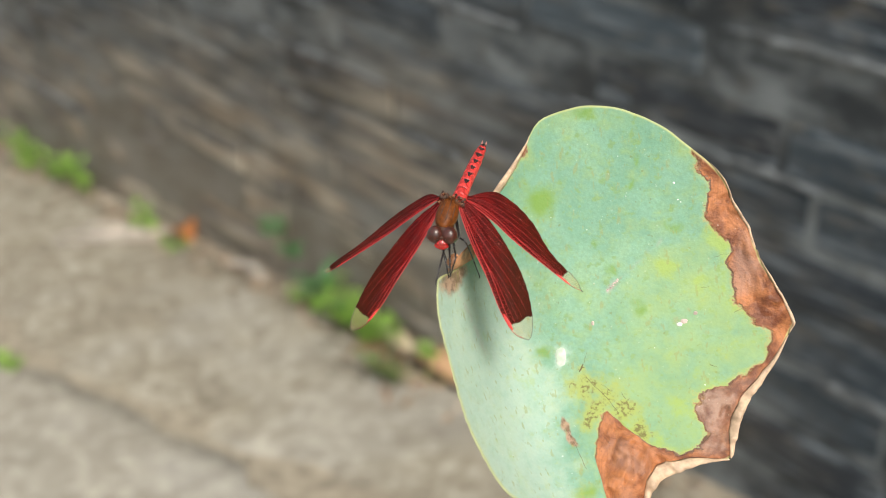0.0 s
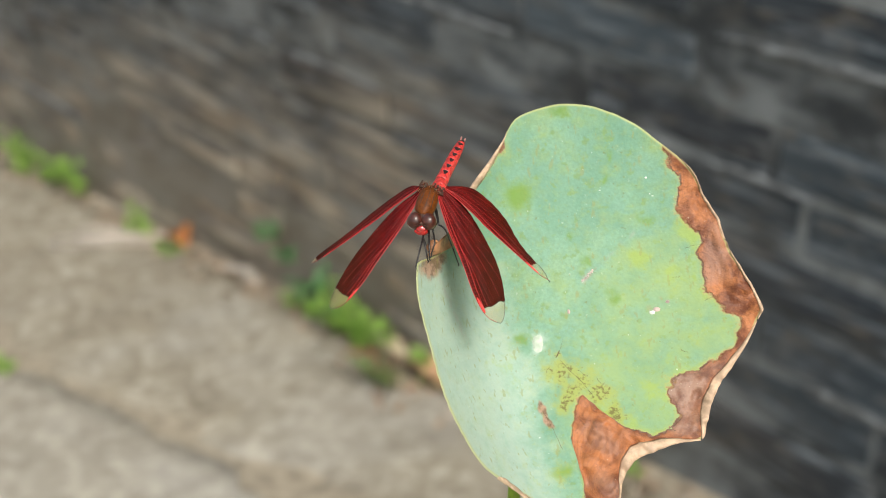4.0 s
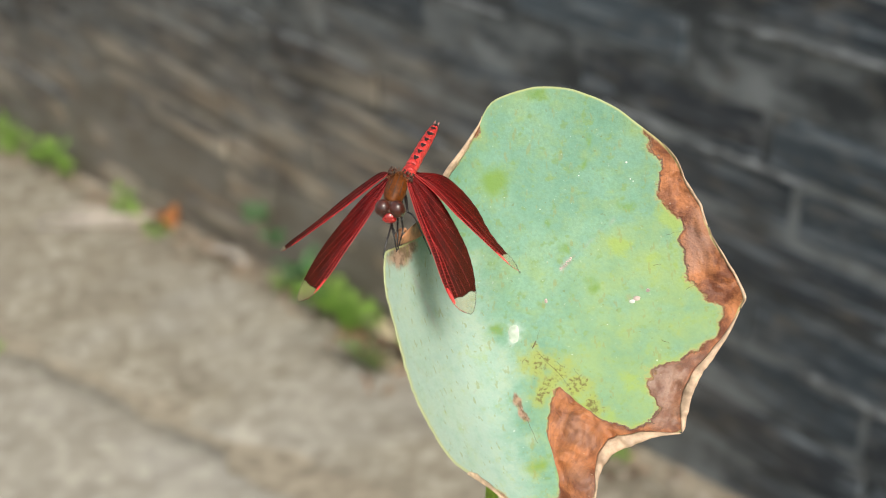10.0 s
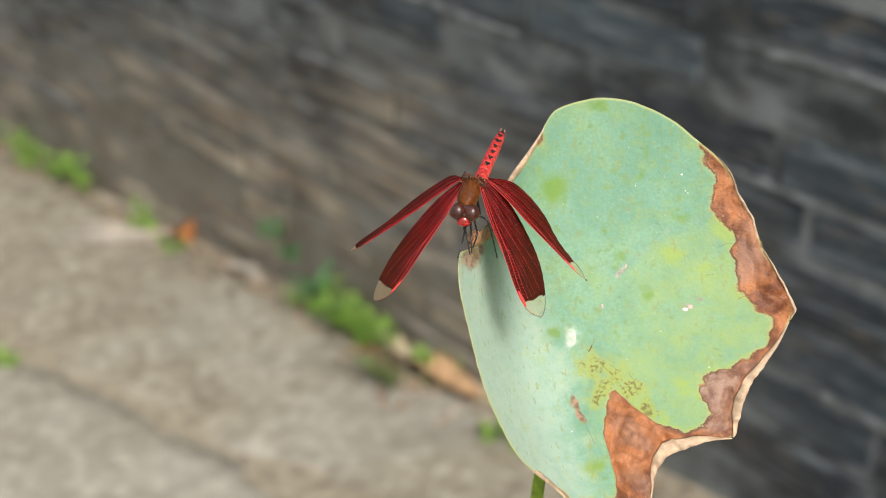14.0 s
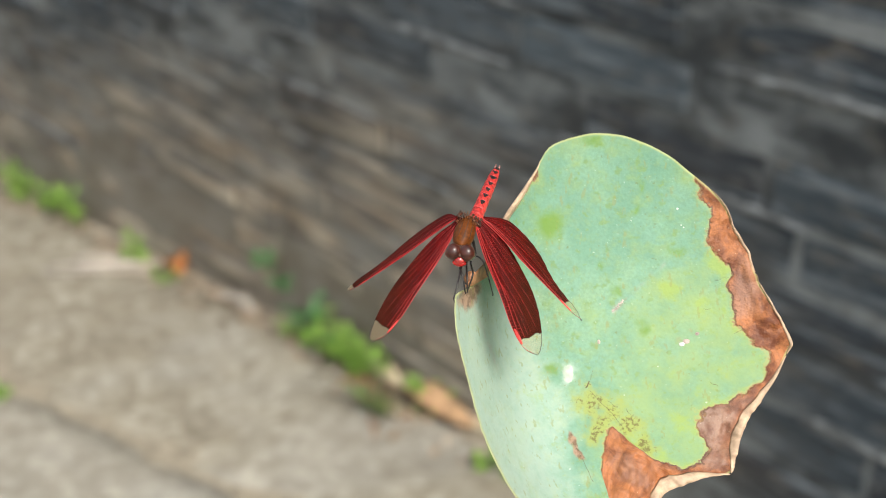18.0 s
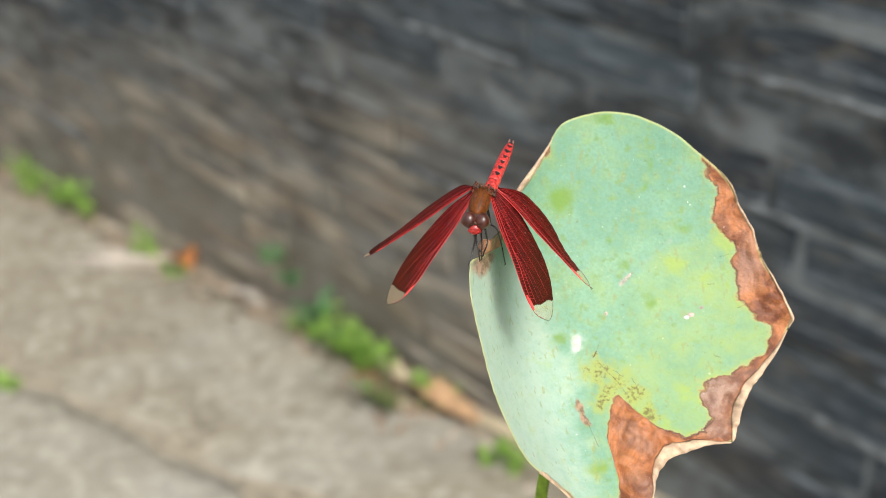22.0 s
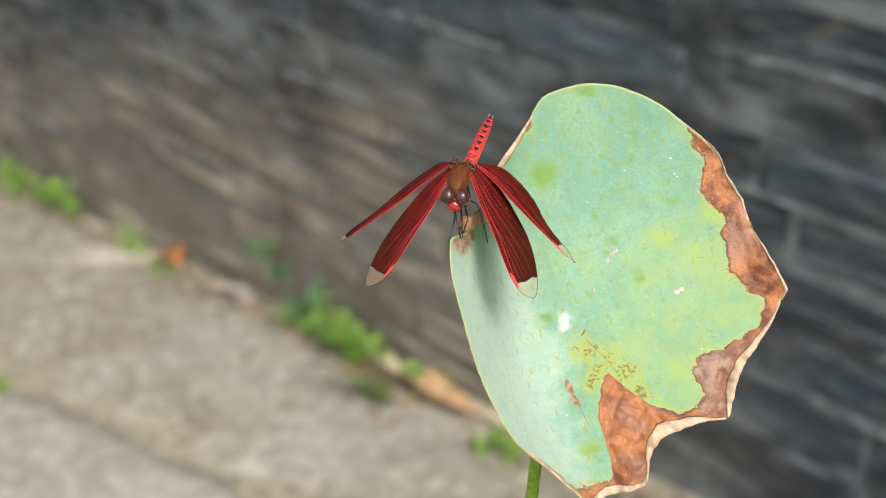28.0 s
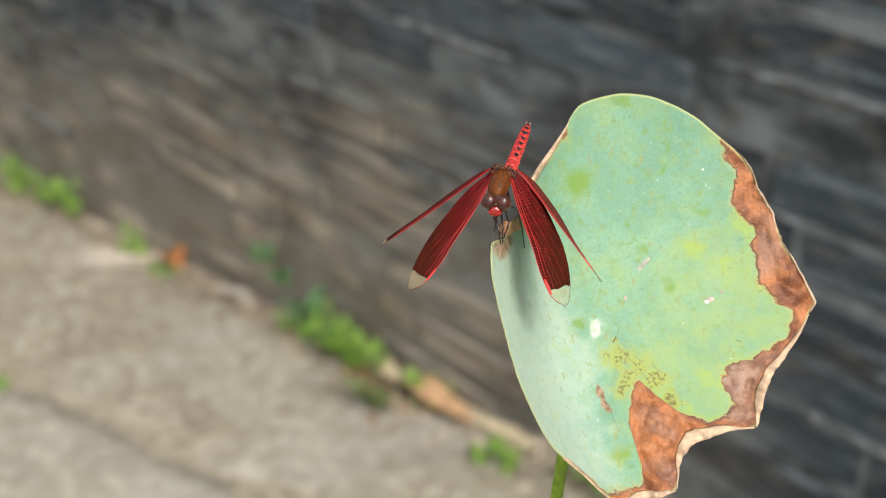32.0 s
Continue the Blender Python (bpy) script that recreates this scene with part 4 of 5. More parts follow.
# ---- the dragonfly ----
FORE_SHAPE = (
    ((0, -0.3), (0.12, -0.85), (0.3, -1.25), (0.55, -1.3), (0.76, -1.6), (0.90, -1.25), (0.96, -0.5), (1.0, 0.8)),
    ((0, 1.1), (0.08, 2.4), (0.17, 3.35), (0.30, 4.05), (0.45, 4.45), (0.57, 4.6), (0.71, 4.25), (0.86, 3.25), (0.95, 2.2), (0.985, 1.5), (1.0, 0.8)))
HIND_SHAPE = (
    ((0, -0.9), (0.12, -0.7), (0.27, -0.75), (0.43, -1.15), (0.82, -1.05), (0.92, -0.9), (1.0, -0.2)),
    ((0, 0.2), (0.03, 1.9), (0.06, 3.3), (0.115, 4.7), (0.2, 5.15), (0.32, 5.1), (0.46, 4.25), (0.59, 2.7), (0.69, 1.85), (0.81, 1.35), (0.91, 1.05), (1.0, -0.2)))


def rounded(table, u):
    """A smooth line through the (u, y) pairs of a wing's edge."""
    u = min(max(u, 0.0), 1.0)
    k = max(i for i in range(len(table) - 1) if table[i][0] <= u)
    (x0, y0), (x1, y1), (x2, y2), (x3, y3) = [table[min(max(k + i, 0), len(table) - 1)] for i in (-1, 0, 1, 2)]
    f, w = (u - x1) / (x2 - x1), x2 - x1
    m1, m2 = (y2 - y0) / (x2 - x0) * w, (y3 - y1) / (x3 - x1) * w
    return (2 * f**3 - 3 * f**2 + 1) * y1 + (f**3 - 2 * f**2 + f) * m1 + (3 * f**2 - 2 * f**3) * y2 + (f**3 - f**2) * m2


def wing(fly, hinge, turns, span, hind, label, fullness=1.0, clear=0.865):
    """One wing: skin, main veins, ladders of cross veins and the stigma. Its own x runs to the tip, y to the hind edge."""
    lead, trail = HIND_SHAPE if hind else FORE_SHAPE

    def at(u, v):
        y0, y1 = rounded(lead, u), rounded(trail, u) * fullness
        y1 += 0.05 * math.sin(u * 75.0) * step(0.1, 0.3, u) * step(1.0, 0.9, u) if hind else 0.02 * math.sin(u * 90.0)
        z = 0.14 * math.sin(v * 16.0) * (1 - 0.8 * u) * (1 - v) + 0.16 * math.sin(math.pi * u) * (1 - v) - 0.35 * v * v * u
        return Vector((span * u * MM, (y0 + v * (y1 - y0)) * MM, z * MM))

    nu, nv = 90, 20
    bm = bmesh.new()
    grid = [[bm.verts.new(at(1.03 * i / nu - 0.03, j / nv) + Vector((span * min(0.0, 1.03 * i / nu - 0.03) * MM, 0, 0))) for j in range(nv + 1)] for i in range(nu + 1)]
    for a, b in zip(grid, grid[1:]):
        for j in range(nv):
            bm.faces.new((a[j], b[j], b[j + 1], a[j + 1]))
    ob = part("wing", bm, wing_material("wing_skin", span * MM, 0.00036 if hind else 0.00034, clear), fly, label)
    # where each vein leaves and ends along the wing, its three places across it, and its radius
    veins = [("costa", 0.0, 0.985, 0.0, 0.0, 0.0, 0.085), ("vein", 0.0, 0.52, 0.08, 0.07, 0.01, 0.05), ("vein", 0.0, 0.87, 0.15, 0.14, 0.12, 0.06),
             ("vein", 0.44, 0.86, 0.14, 0.26, 0.28, 0.040), ("vein", 0.50, 0.85, 0.20, 0.36, 0.44, 0.020), ("vein", 0.14, 0.85, 0.20, 0.24, 0.60, 0.022),
             ("vein", 0.0, 0.82, 0.27, 0.34, 0.80, 0.032), ("vein", 0.0, 0.74, 0.40, 0.46, 0.98, 0.022), ("vein", 0.02, 0.56, 0.52, 0.58, 0.98, 0.020),
             ("vein", 0.02, 0.40, 0.66, 0.74, 0.98, 0.024), ("vein", 0.02, 0.25, 0.80, 0.88, 0.98, 0.022)]
    for vname, start, end, v0, v1, v2, r in veins:
        bm, pts = bmesh.new(), []
        for i in range(29):
            s = i / 28
            pts.append(at(start + (end - start) * s, v0 * (1 - s) ** 2 + 2 * v1 * s * (1 - s) + v2 * s * s))
        tube(bm, pts, [(r if r > 0.035 else 0.7 * r) * MM * (1.0 - 0.45 * i / 28) for i in range(29)], 5)
        part(vname, bm, VEIN, ob, "bright red main vein")
    bm = bmesh.new()
    rng = random.Random(int(span * 10))
    for n, u0, u1, v0, v1 in ((36, 0.03, 0.86, 0.0, 0.13), (17, 0.04, 0.46, 0.14, 0.22), (14, 0.05, 0.40, 0.22, 0.31), (12, 0.05, 0.34, 0.31, 0.42), (9, 0.05, 0.26, 0.42, 0.54), (16, 0.48, 0.84, 0.13, 0.25)):
        for i in range(n):
            u = u0 + (u1 - u0) * (i + rng.uniform(-0.15, 0.15)) / n
            tube(bm, [at(u, v0), at(u + 0.004, (v0 + v1) / 2), at(u + 0.005, v1)], 0.018 * MM, 4)
    tagged(part("cross_veins", bm, VEIN, ob, "fine red ladder of cross veins"), kind="stuff")
    bm = bmesh.new()
    tube(bm, [at(0.79 + 0.115 * i / 6, 0.05) for i in range(7)], [q * (0.5 if hind else 0.95) * MM for q in (0.08, 0.20, 0.27, 0.27, 0.27, 0.24, 0.08)], 6, 0.5)
    part("stigma", bm, STIGMA, ob, "bright red wing mark")
    bm = bmesh.new()
    tube(bm, [at(0.88 + 0.118 * i / 16, 0.0) for i in range(17)] + [at(0.998 - 0.15 * i / 16, 1.0) for i in range(17)], 0.045 * MM, 4)
    part("tip_edge", bm, BLACK, ob, "thin dark wing-tip edge")
    bm = bmesh.new()
    tube(bm, [at(0.05 + 0.80 * i / 60, 1.0) for i in range(61)], 0.035 * MM, 4)
    part("hind_margin", bm, FUR, ob, "thin dark rippled hind margin")
    return ob, [(t, pose(*hinge, *turn)) for ends, turn in zip(WING_TIMES, turns) for t in ends]


def dragonfly():
    fly = root("dragonfly", "red dragonfly with dark red pale-tipped wings on a lotus leaf", "dragonfly")
    S = MM
    # thorax
    bm = bmesh.new()
    loft(bm, [(x * S, 0.0, z * S, 0.9 * w * S, h * S) for x, z, w, h in ((-4.1, -0.5, 0.5, 0.5), (-3.7, -0.6, 1.05, 1.0), (-2.8, -0.8, 1.6, 1.6), (-1.6, -0.9, 1.95, 1.95), (-0.3, -0.9, 2.0, 2.05), (0.8, -0.85, 1.8, 1.9), (1.6, -0.7, 1.45, 1.5), (2.2, -0.5, 1.0, 1.0), (2.7, -0.4, 0.6, 0.6))], 26)
    thorax = part("thorax", bm, THORAX, fly, "glossy orange-brown thorax")
    bm = bmesh.new()
    tube(bm, [(x * S, 0.0, (z + 0.02) * S) for x, z in ((-2.6, 0.82), (-1.6, 1.05), (-0.3, 1.15), (0.8, 1.05), (1.5, 0.8))], 0.07 * S, 6)
    part("carina", bm, FUR, thorax, "dark ridge line")
    for y in (-1.05, 1.05):
        bm = bmesh.new()
        tube(bm, [(x * S, y * (0.9 + 0.1 * x / 2) * S, z * S) for x, z in ((-2.2, 0.62), (-1.2, 0.86), (0.2, 0.9), (1.2, 0.55))], [0.03 * S, 0.08 * S, 0.08 * S, 0.03 * S], 6)
        part("stripe", bm, FUR, thorax, "faint dark stripe")
    rng = random.Random(5)
    bm = bmesh.new()
    for k in range(26):
        a = rng.uniform(-1.45, 1.45)
        ball(bm, ((-3.0 + rng.uniform(-0.9, 0.5)) * S, 2.05 * math.sin(a) * S, (0.75 * math.cos(a) + 0.05) * S), [rng.uniform(0.16, 0.32) * S for _ in range(3)], 8, 6)
    part("wing_hinges", bm, FUR, thorax, "knobbly red-brown wing hinges")
    bm = bmesh.new()
    for k in range(170):
        a, x = rng.uniform(-1.5, 1.5), rng.uniform(-3.8, -1.9)
        d = Vector((rng.uniform(-0.5, 0.3), math.sin(a), math.cos(a) + 0.3)).normalized()
        p = Vector((x, 1.5 * math.sin(a), -0.7 + 1.55 * math.cos(a)))
        tube(bm, [p * S, (p + d * rng.uniform(0.5, 0.95)) * S], [0.028 * S, 0.008 * S], 3)
    tagged(part("hairs", bm, RUST, thorax, "pale brown hairs"), kind="stuff")
    # head
    bm = bmesh.new()
    loft(bm, [(x * S, 0, z * S, w * S, h * S) for x, z, w, h in ((2.1, -0.2, 0.5, 0.6), (2.6, -0.1, 1.6, 1.2), (3.4, -0.25, 1.9, 1.35), (4.2, -0.5, 1.4, 1.1), (4.6, -0.6, 0.8, 0.8))], 20)
    head = part("head", bm, FUR, fly, "red-brown head")
    for y in (-1, 1):
        bm = bmesh.new()
        ball(bm, (3.55 * S, y * 1.12 * S, 0.22 * S), (1.46 * S, 1.36 * S, 1.5 * S), 28, 20, Euler((y * -0.25, 0, y * 0.25)).to_quaternion())
        eye = part("eye", bm, EYE, head, "large glossy red-brown compound eye")
        bm = bmesh.new()
        ball(bm, (3.40 * S, y * 1.36 * S, -0.42 * S), (1.22 * S, 1.22 * S, 1.12 * S), 22, 16)
        part("eye_underside", bm, EYE_LOW, eye, "olive-brown lower eye")
    bm = bmesh.new()
    ball(bm, (4.68 * S, 0, -0.5 * S), (0.78 * S, 0.95 * S, 0.85 * S), 20, 14)
    part("frons", bm, FRONS, head, "glossy pink-red forehead")
    bm = bmesh.new()
    for y in (-0.42, 0.42):
        ball(bm, (4.88 * S, y * S, -0.22 * S), (0.42 * S, 0.44 * S, 0.38 * S), 14, 10)
    part("forehead_bumps", bm, FACE, head, "shiny red forehead bumps")
    bm = bmesh.new()
    ball(bm, (4.92 * S, 0, -0.85 * S), (0.66 * S, 1.2 * S, 0.62 * S), 20, 14)
    part("clypeus", bm, FACE, head, "red lower face")
    bm = bmesh.new()
    ball(bm, (4.72 * S, 0, -1.4 * S), (0.6 * S, 1.05 * S, 0.55 * S), 18, 12)
    part("labrum", bm, FACE, head, "red upper lip")
    bm = bmesh.new()
    ball(bm, (4.35 * S, 0, 0.55 * S), (0.34 * S, 0.36 * S, 0.36 * S), 14, 10)
    part("vertex", bm, FUR, head, "small brown crown knob")
    for y in (-1, 1):
        bm = bmesh.new()
        tube(bm, [Vector(p) * S for p in ((4.5, y * 0.45, 0.45), (5.0, y * 0.75, 0.95), (5.4, y * 1.1, 1.25))], [0.06 * S, 0.035 * S, 0.015 * S], 5)
        part("antenna", bm, BLACK, head, "short black bristle antenna")
    head.location = (0.5 * S, -0.27 * S, 0)
    head.rotation_euler = (radians(11), 0, radians(9))
    head.scale = (0.98, 0.98, 0.98)
    # abdomen, ten segments
    a0, a1 = Vector((-3.4, 0.95, -0.35)), Vector((-20.4, 2.3, -6.1))
    bend = [a0, a0.lerp(a1, 0.33) + Vector((0, 0, 0.25)), a0.lerp(a1, 0.66) + Vector((0, 0, 0.2)), a1]
    line = smooth_curve(bend, 61)
    thick = [1.2, 1.25, 1.18, 1.12, 1.1, 1.1, 1.06, 0.98, 0.85, 0.66, 0.46]
    cuts = [0, 5, 11, 18, 25, 32, 39, 46, 52, 56, 60]
    abdomen = None
    for k in range(10):
        i0, i1 = cuts[k], cuts[k + 1]
        bm = bmesh.new()
        pts, radii = [], []
        for i in range(i0, i1 + 1):
            s = (i - i0) / (i1 - i0)
            pts.append(line[i] * S)
            radii.append((thick[k] * (1 - s) + thick[k + 1] * s) * (0.955 + 0.06 * math.sin(math.pi * min(1, s * 1.1 + 0.1))) * S)
        tube(bm, pts, radii, 18, 0.95)
        seg = part("abdomen" if abdomen is None else "abdomen_segment", bm, SEGMENT if k < 9 else BLACK, fly if abdomen is None else abdomen, "red abdomen with black marks" if abdomen is None else "")
        abdomen = abdomen or seg
        if 2 <= k <= 8:
            along = (line[i1] - line[i0]).normalized()
            left = Vector((0, 0, 1)).cross(-along).normalized()
            up = (-along).cross(left) * -1
            up = up if up.z > 0 else -up
            for side in (-1, 1):
                bm = bmesh.new()
                rings = []
                n = 7
                for m in range(n):
                    s = m / (n - 1)
                    i = i0 + (i1 - i0) * (0.40 + 0.57 * s)
                    c = line[int(i)].lerp(line[min(int(i) + 1, 60)], i - int(i))
                    r = (thick[k] * (1 - s) + thick[k + 1] * s) * 1.02
                    half = 0.03 + (0.20 if k < 6 else 0.34) * s
                    mid = half + 0.01
                    row = [bm.verts.new((c + (up * math.cos(mid + half * q) + left * side * math.sin(mid + half * q)) * r * (1.0 if abs(q) < 1 else 0.95)) * S) for q in (-1, -0.5, 0, 0.5, 1)]
                    rings.append(row)
                for a, b in zip(rings, rings[1:]):
                    for q in range(4):
                        bm.faces.new((a[q], a[q + 1], b[q + 1], b[q]))
                part("marking", bm, BLACK, abdomen, "black wedge mark")
    for y in (-0.28, 0.28):
        bm = bmesh.new()
        end = line[60]
        tube(bm, [(end + Vector((0.2, y, 0.1))) * S, (end + Vector((-0.5, y * 1.2, -0.1))) * S, (end + Vector((-1.1, y * 1.3, -0.15))) * S], [0.2 * S, 0.2 * S, 0.06 * S], 7)
        part("cercus", bm, CERCUS, abdomen, "pale tail clasper")
    # legs: hip, knee, ankle, claw
    legs = [
        [(-1.43, 1.70, -2.62), (2.35, 3.05, -1.58), (3.3, 4.3, -0.9), (3.2, 6.4, -5.4), (1.94, 8.35, -11.6)],
        [(-0.49, 1.27, -2.6), (4.18, 2.63, -1.65), (6.86, 3.36, -0.47), (8.04, 3.38, -1.91), (8.3, 3.5, -2.6)],
        [(-0.42, 0.6, -2.7), (4.23, 1.98, -2.32), (6.82, 2.62, -1.68), (8.44, 3.28, -2.80), (8.7, 3.5, -3.1)],
        [(0.18, 0.32, -2.7), (5.16, 1.21, -1.77), (8.94, 1.42, -1.37), (11.3, 1.60, -2.4), (11.75, 2.1, -3.0)],
        [(-0.42, -0.9, -2.7), (3.9, 0.6, -2.6), (6.6, 2.0, -2.6), (8.2, 3.0, -3.6), (8.5, 3.3, -4.0)],
        [(-1.6, -1.2, -2.6), (2.2, 0.2, -4.2), (4.6, 2.0, -5.2), (5.6, 3.9, -7.0), (5.9, 4.4, -7.6)],
    ]
    for pts in legs:
        pts = [Vector(p) for p in pts]
        bm = bmesh.new()
        tube(bm, [p * S for p in smooth_curve([pts[0], pts[0].lerp(pts[1], 0.55) + Vector((0, 0, 0.15)), pts[1]], 7)], [0.30 * S, 0.30 * S, 0.27 * S, 0.24 * S, 0.21 * S, 0.19 * S, 0.17 * S], 8)
        leg = part("leg", bm, BLACK, fly, "black bristly leg")
        bm = bmesh.new()
        tibia = smooth_curve([pts[1], pts[2], pts[3]], 10)
        tube(bm, [p * S for p in tibia], [0.17 * S] * 5 + [0.14 * S] * 5, 7)
        for p in tibia[1:-1]:
            d = Vector((rng.uniform(-0.5, 0.5), rng.uniform(-1, 1), rng.uniform(-0.6, 0.6))).normalized()
            tube(bm, [p * S, (p + d * 0.6) * S], [0.025 * S, 0.01 * S], 3)
        part("tibia", bm, BLACK, leg)
        bm = bmesh.new()
        tube(bm, [p * S for p in smooth_curve([pts[3], pts[3].lerp(pts[4], 0.7), pts[4], pts[4] + Vector((0.35, -0.1, 0.1))], 8)], [0.12 * S] * 6 + [0.08 * S, 0.03 * S], 6)
        part("tarsus", bm, BLACK, leg)
    wings = [
        wing(fly, FORE_R_HINGE, FORE_R_TURNS, 25.1, False, "dark red fore wing with a pale clear tip", 1.06),
        wing(fly, FORE_L_HINGE, FORE_L_TURNS, 24.8, False, "dark red fore wing with a pale clear tip", 0.84),
        wing(fly, HIND_R_HINGE, HIND_R_TURNS, 24.3, True, "broad dark red hind wing with a pale tip", clear=0.83),
        wing(fly, HIND_L_HINGE, HIND_L_TURNS, 23.6, True, "broad dark red hind wing with a pale tip", clear=0.95),
    ]
    return fly, wings


# ---- things along the foot of the wall ----
def weed(x, y, spread, height, count, seed, label, rise=0.0, material=None):
    """A low clump of small leaves on short stems."""
    rng = random.Random(seed)
    base = Vector((x, y, slope(x) + rise + (0.018 if y < -0.03 else 0.008)))
    clump = root("weed_clump", label, "weed", "weeds along the wall", Matrix.Translation(base))
    stems, leaves = bmesh.new(), bmesh.new()
    for _ in range(int(count * 0.7)):
        foot = Vector((rng.gauss(0, spread * 0.4), -abs(rng.gauss(0, 0.012)), 0.0))
        foot.z = 0.1 * foot.x
        top = foot + Vector((rng.gauss(0, 0.022), -rng.uniform(0, 0.03), height * rng.uniform(0.4, 1.0)))
        tube(stems, [foot, foot.lerp(top, 0.5) + Vector((0, 0, 0.004)), top], [0.0012, 0.001, 0.0006], 4)
        for _ in range(rng.randint(3, 5)):
            p = foot.lerp(top, rng.uniform(0.35, 1.0))
            d = Vector((rng.gauss(0, 1), rng.gauss(-0.3, 0.8), rng.uniform(-0.1, 0.9))).normalized()
            ln, wd = rng.uniform(0.012, 0.026), rng.uniform(0.004, 0.008)
            s = d.cross(Vector((0, 0, 1))).normalized() * wd
            n = d.cross(s).normalized() * wd * 0.4
            a, b, c, e = (leaves.verts.new(q) for q in (p, p + d * ln * 0.5 + s + n, p + d * ln, p + d * ln * 0.5 - s + n))
            m = leaves.verts.new(p + d * ln * 0.5 - n * 0.3)
            for f in ((a, b, m), (b, c, m), (c, e, m), (e, a, m)):
                leaves.faces.new(f)
    tagged(part("stalk_mass", stems, material or WEED, clump), kind="stuff")
    tagged(part("foliage", leaves, material or WEED, clump, "small dull green leaves" if material else "small bright green leaves"), kind="stuff")
    return clump


def fallen_leaf(points, widths, material, name, label, category):
    """A dry curled leaf lying along a line."""
    bm, rings = bmesh.new(), []
    pts = smooth_curve(points, 15)
    for i, p in enumerate(pts):
        along = (pts[min(i + 1, 14)] - pts[max(i - 1, 0)]).normalized()
        side = along.cross(Vector((0, 0, 1))).normalized()
        w = float(np.interp(i / 14, np.linspace(0, 1, len(widths)), widths))
        ring = [bm.verts.new(p + side * w * s + Vector((0, 0, abs(s) ** 1.5 * w * 0.55 + lift + 0.15 * w * noise.noise((i * 0.5, s, 2))))) for s, lift in ((-1, 0), (-0.5, 0), (0, 0), (0.5, 0), (1, 0), (1, 0.002), (0.5, 0.002), (0, 0.002), (-0.5, 0.002), (-1, 0.002))]
        rings.append(ring)
    skin(bm, rings)
    low = min(v.co.z - slope(v.co.x) for v in bm.verts)
    bm.normal_update()
    return tagged(part(name, bm, material, None), label, category)


def on_path(x, y, up=0.0):
    return (x, y, slope(x) + (0.0215 if y < -0.03 else 0.016) + up)


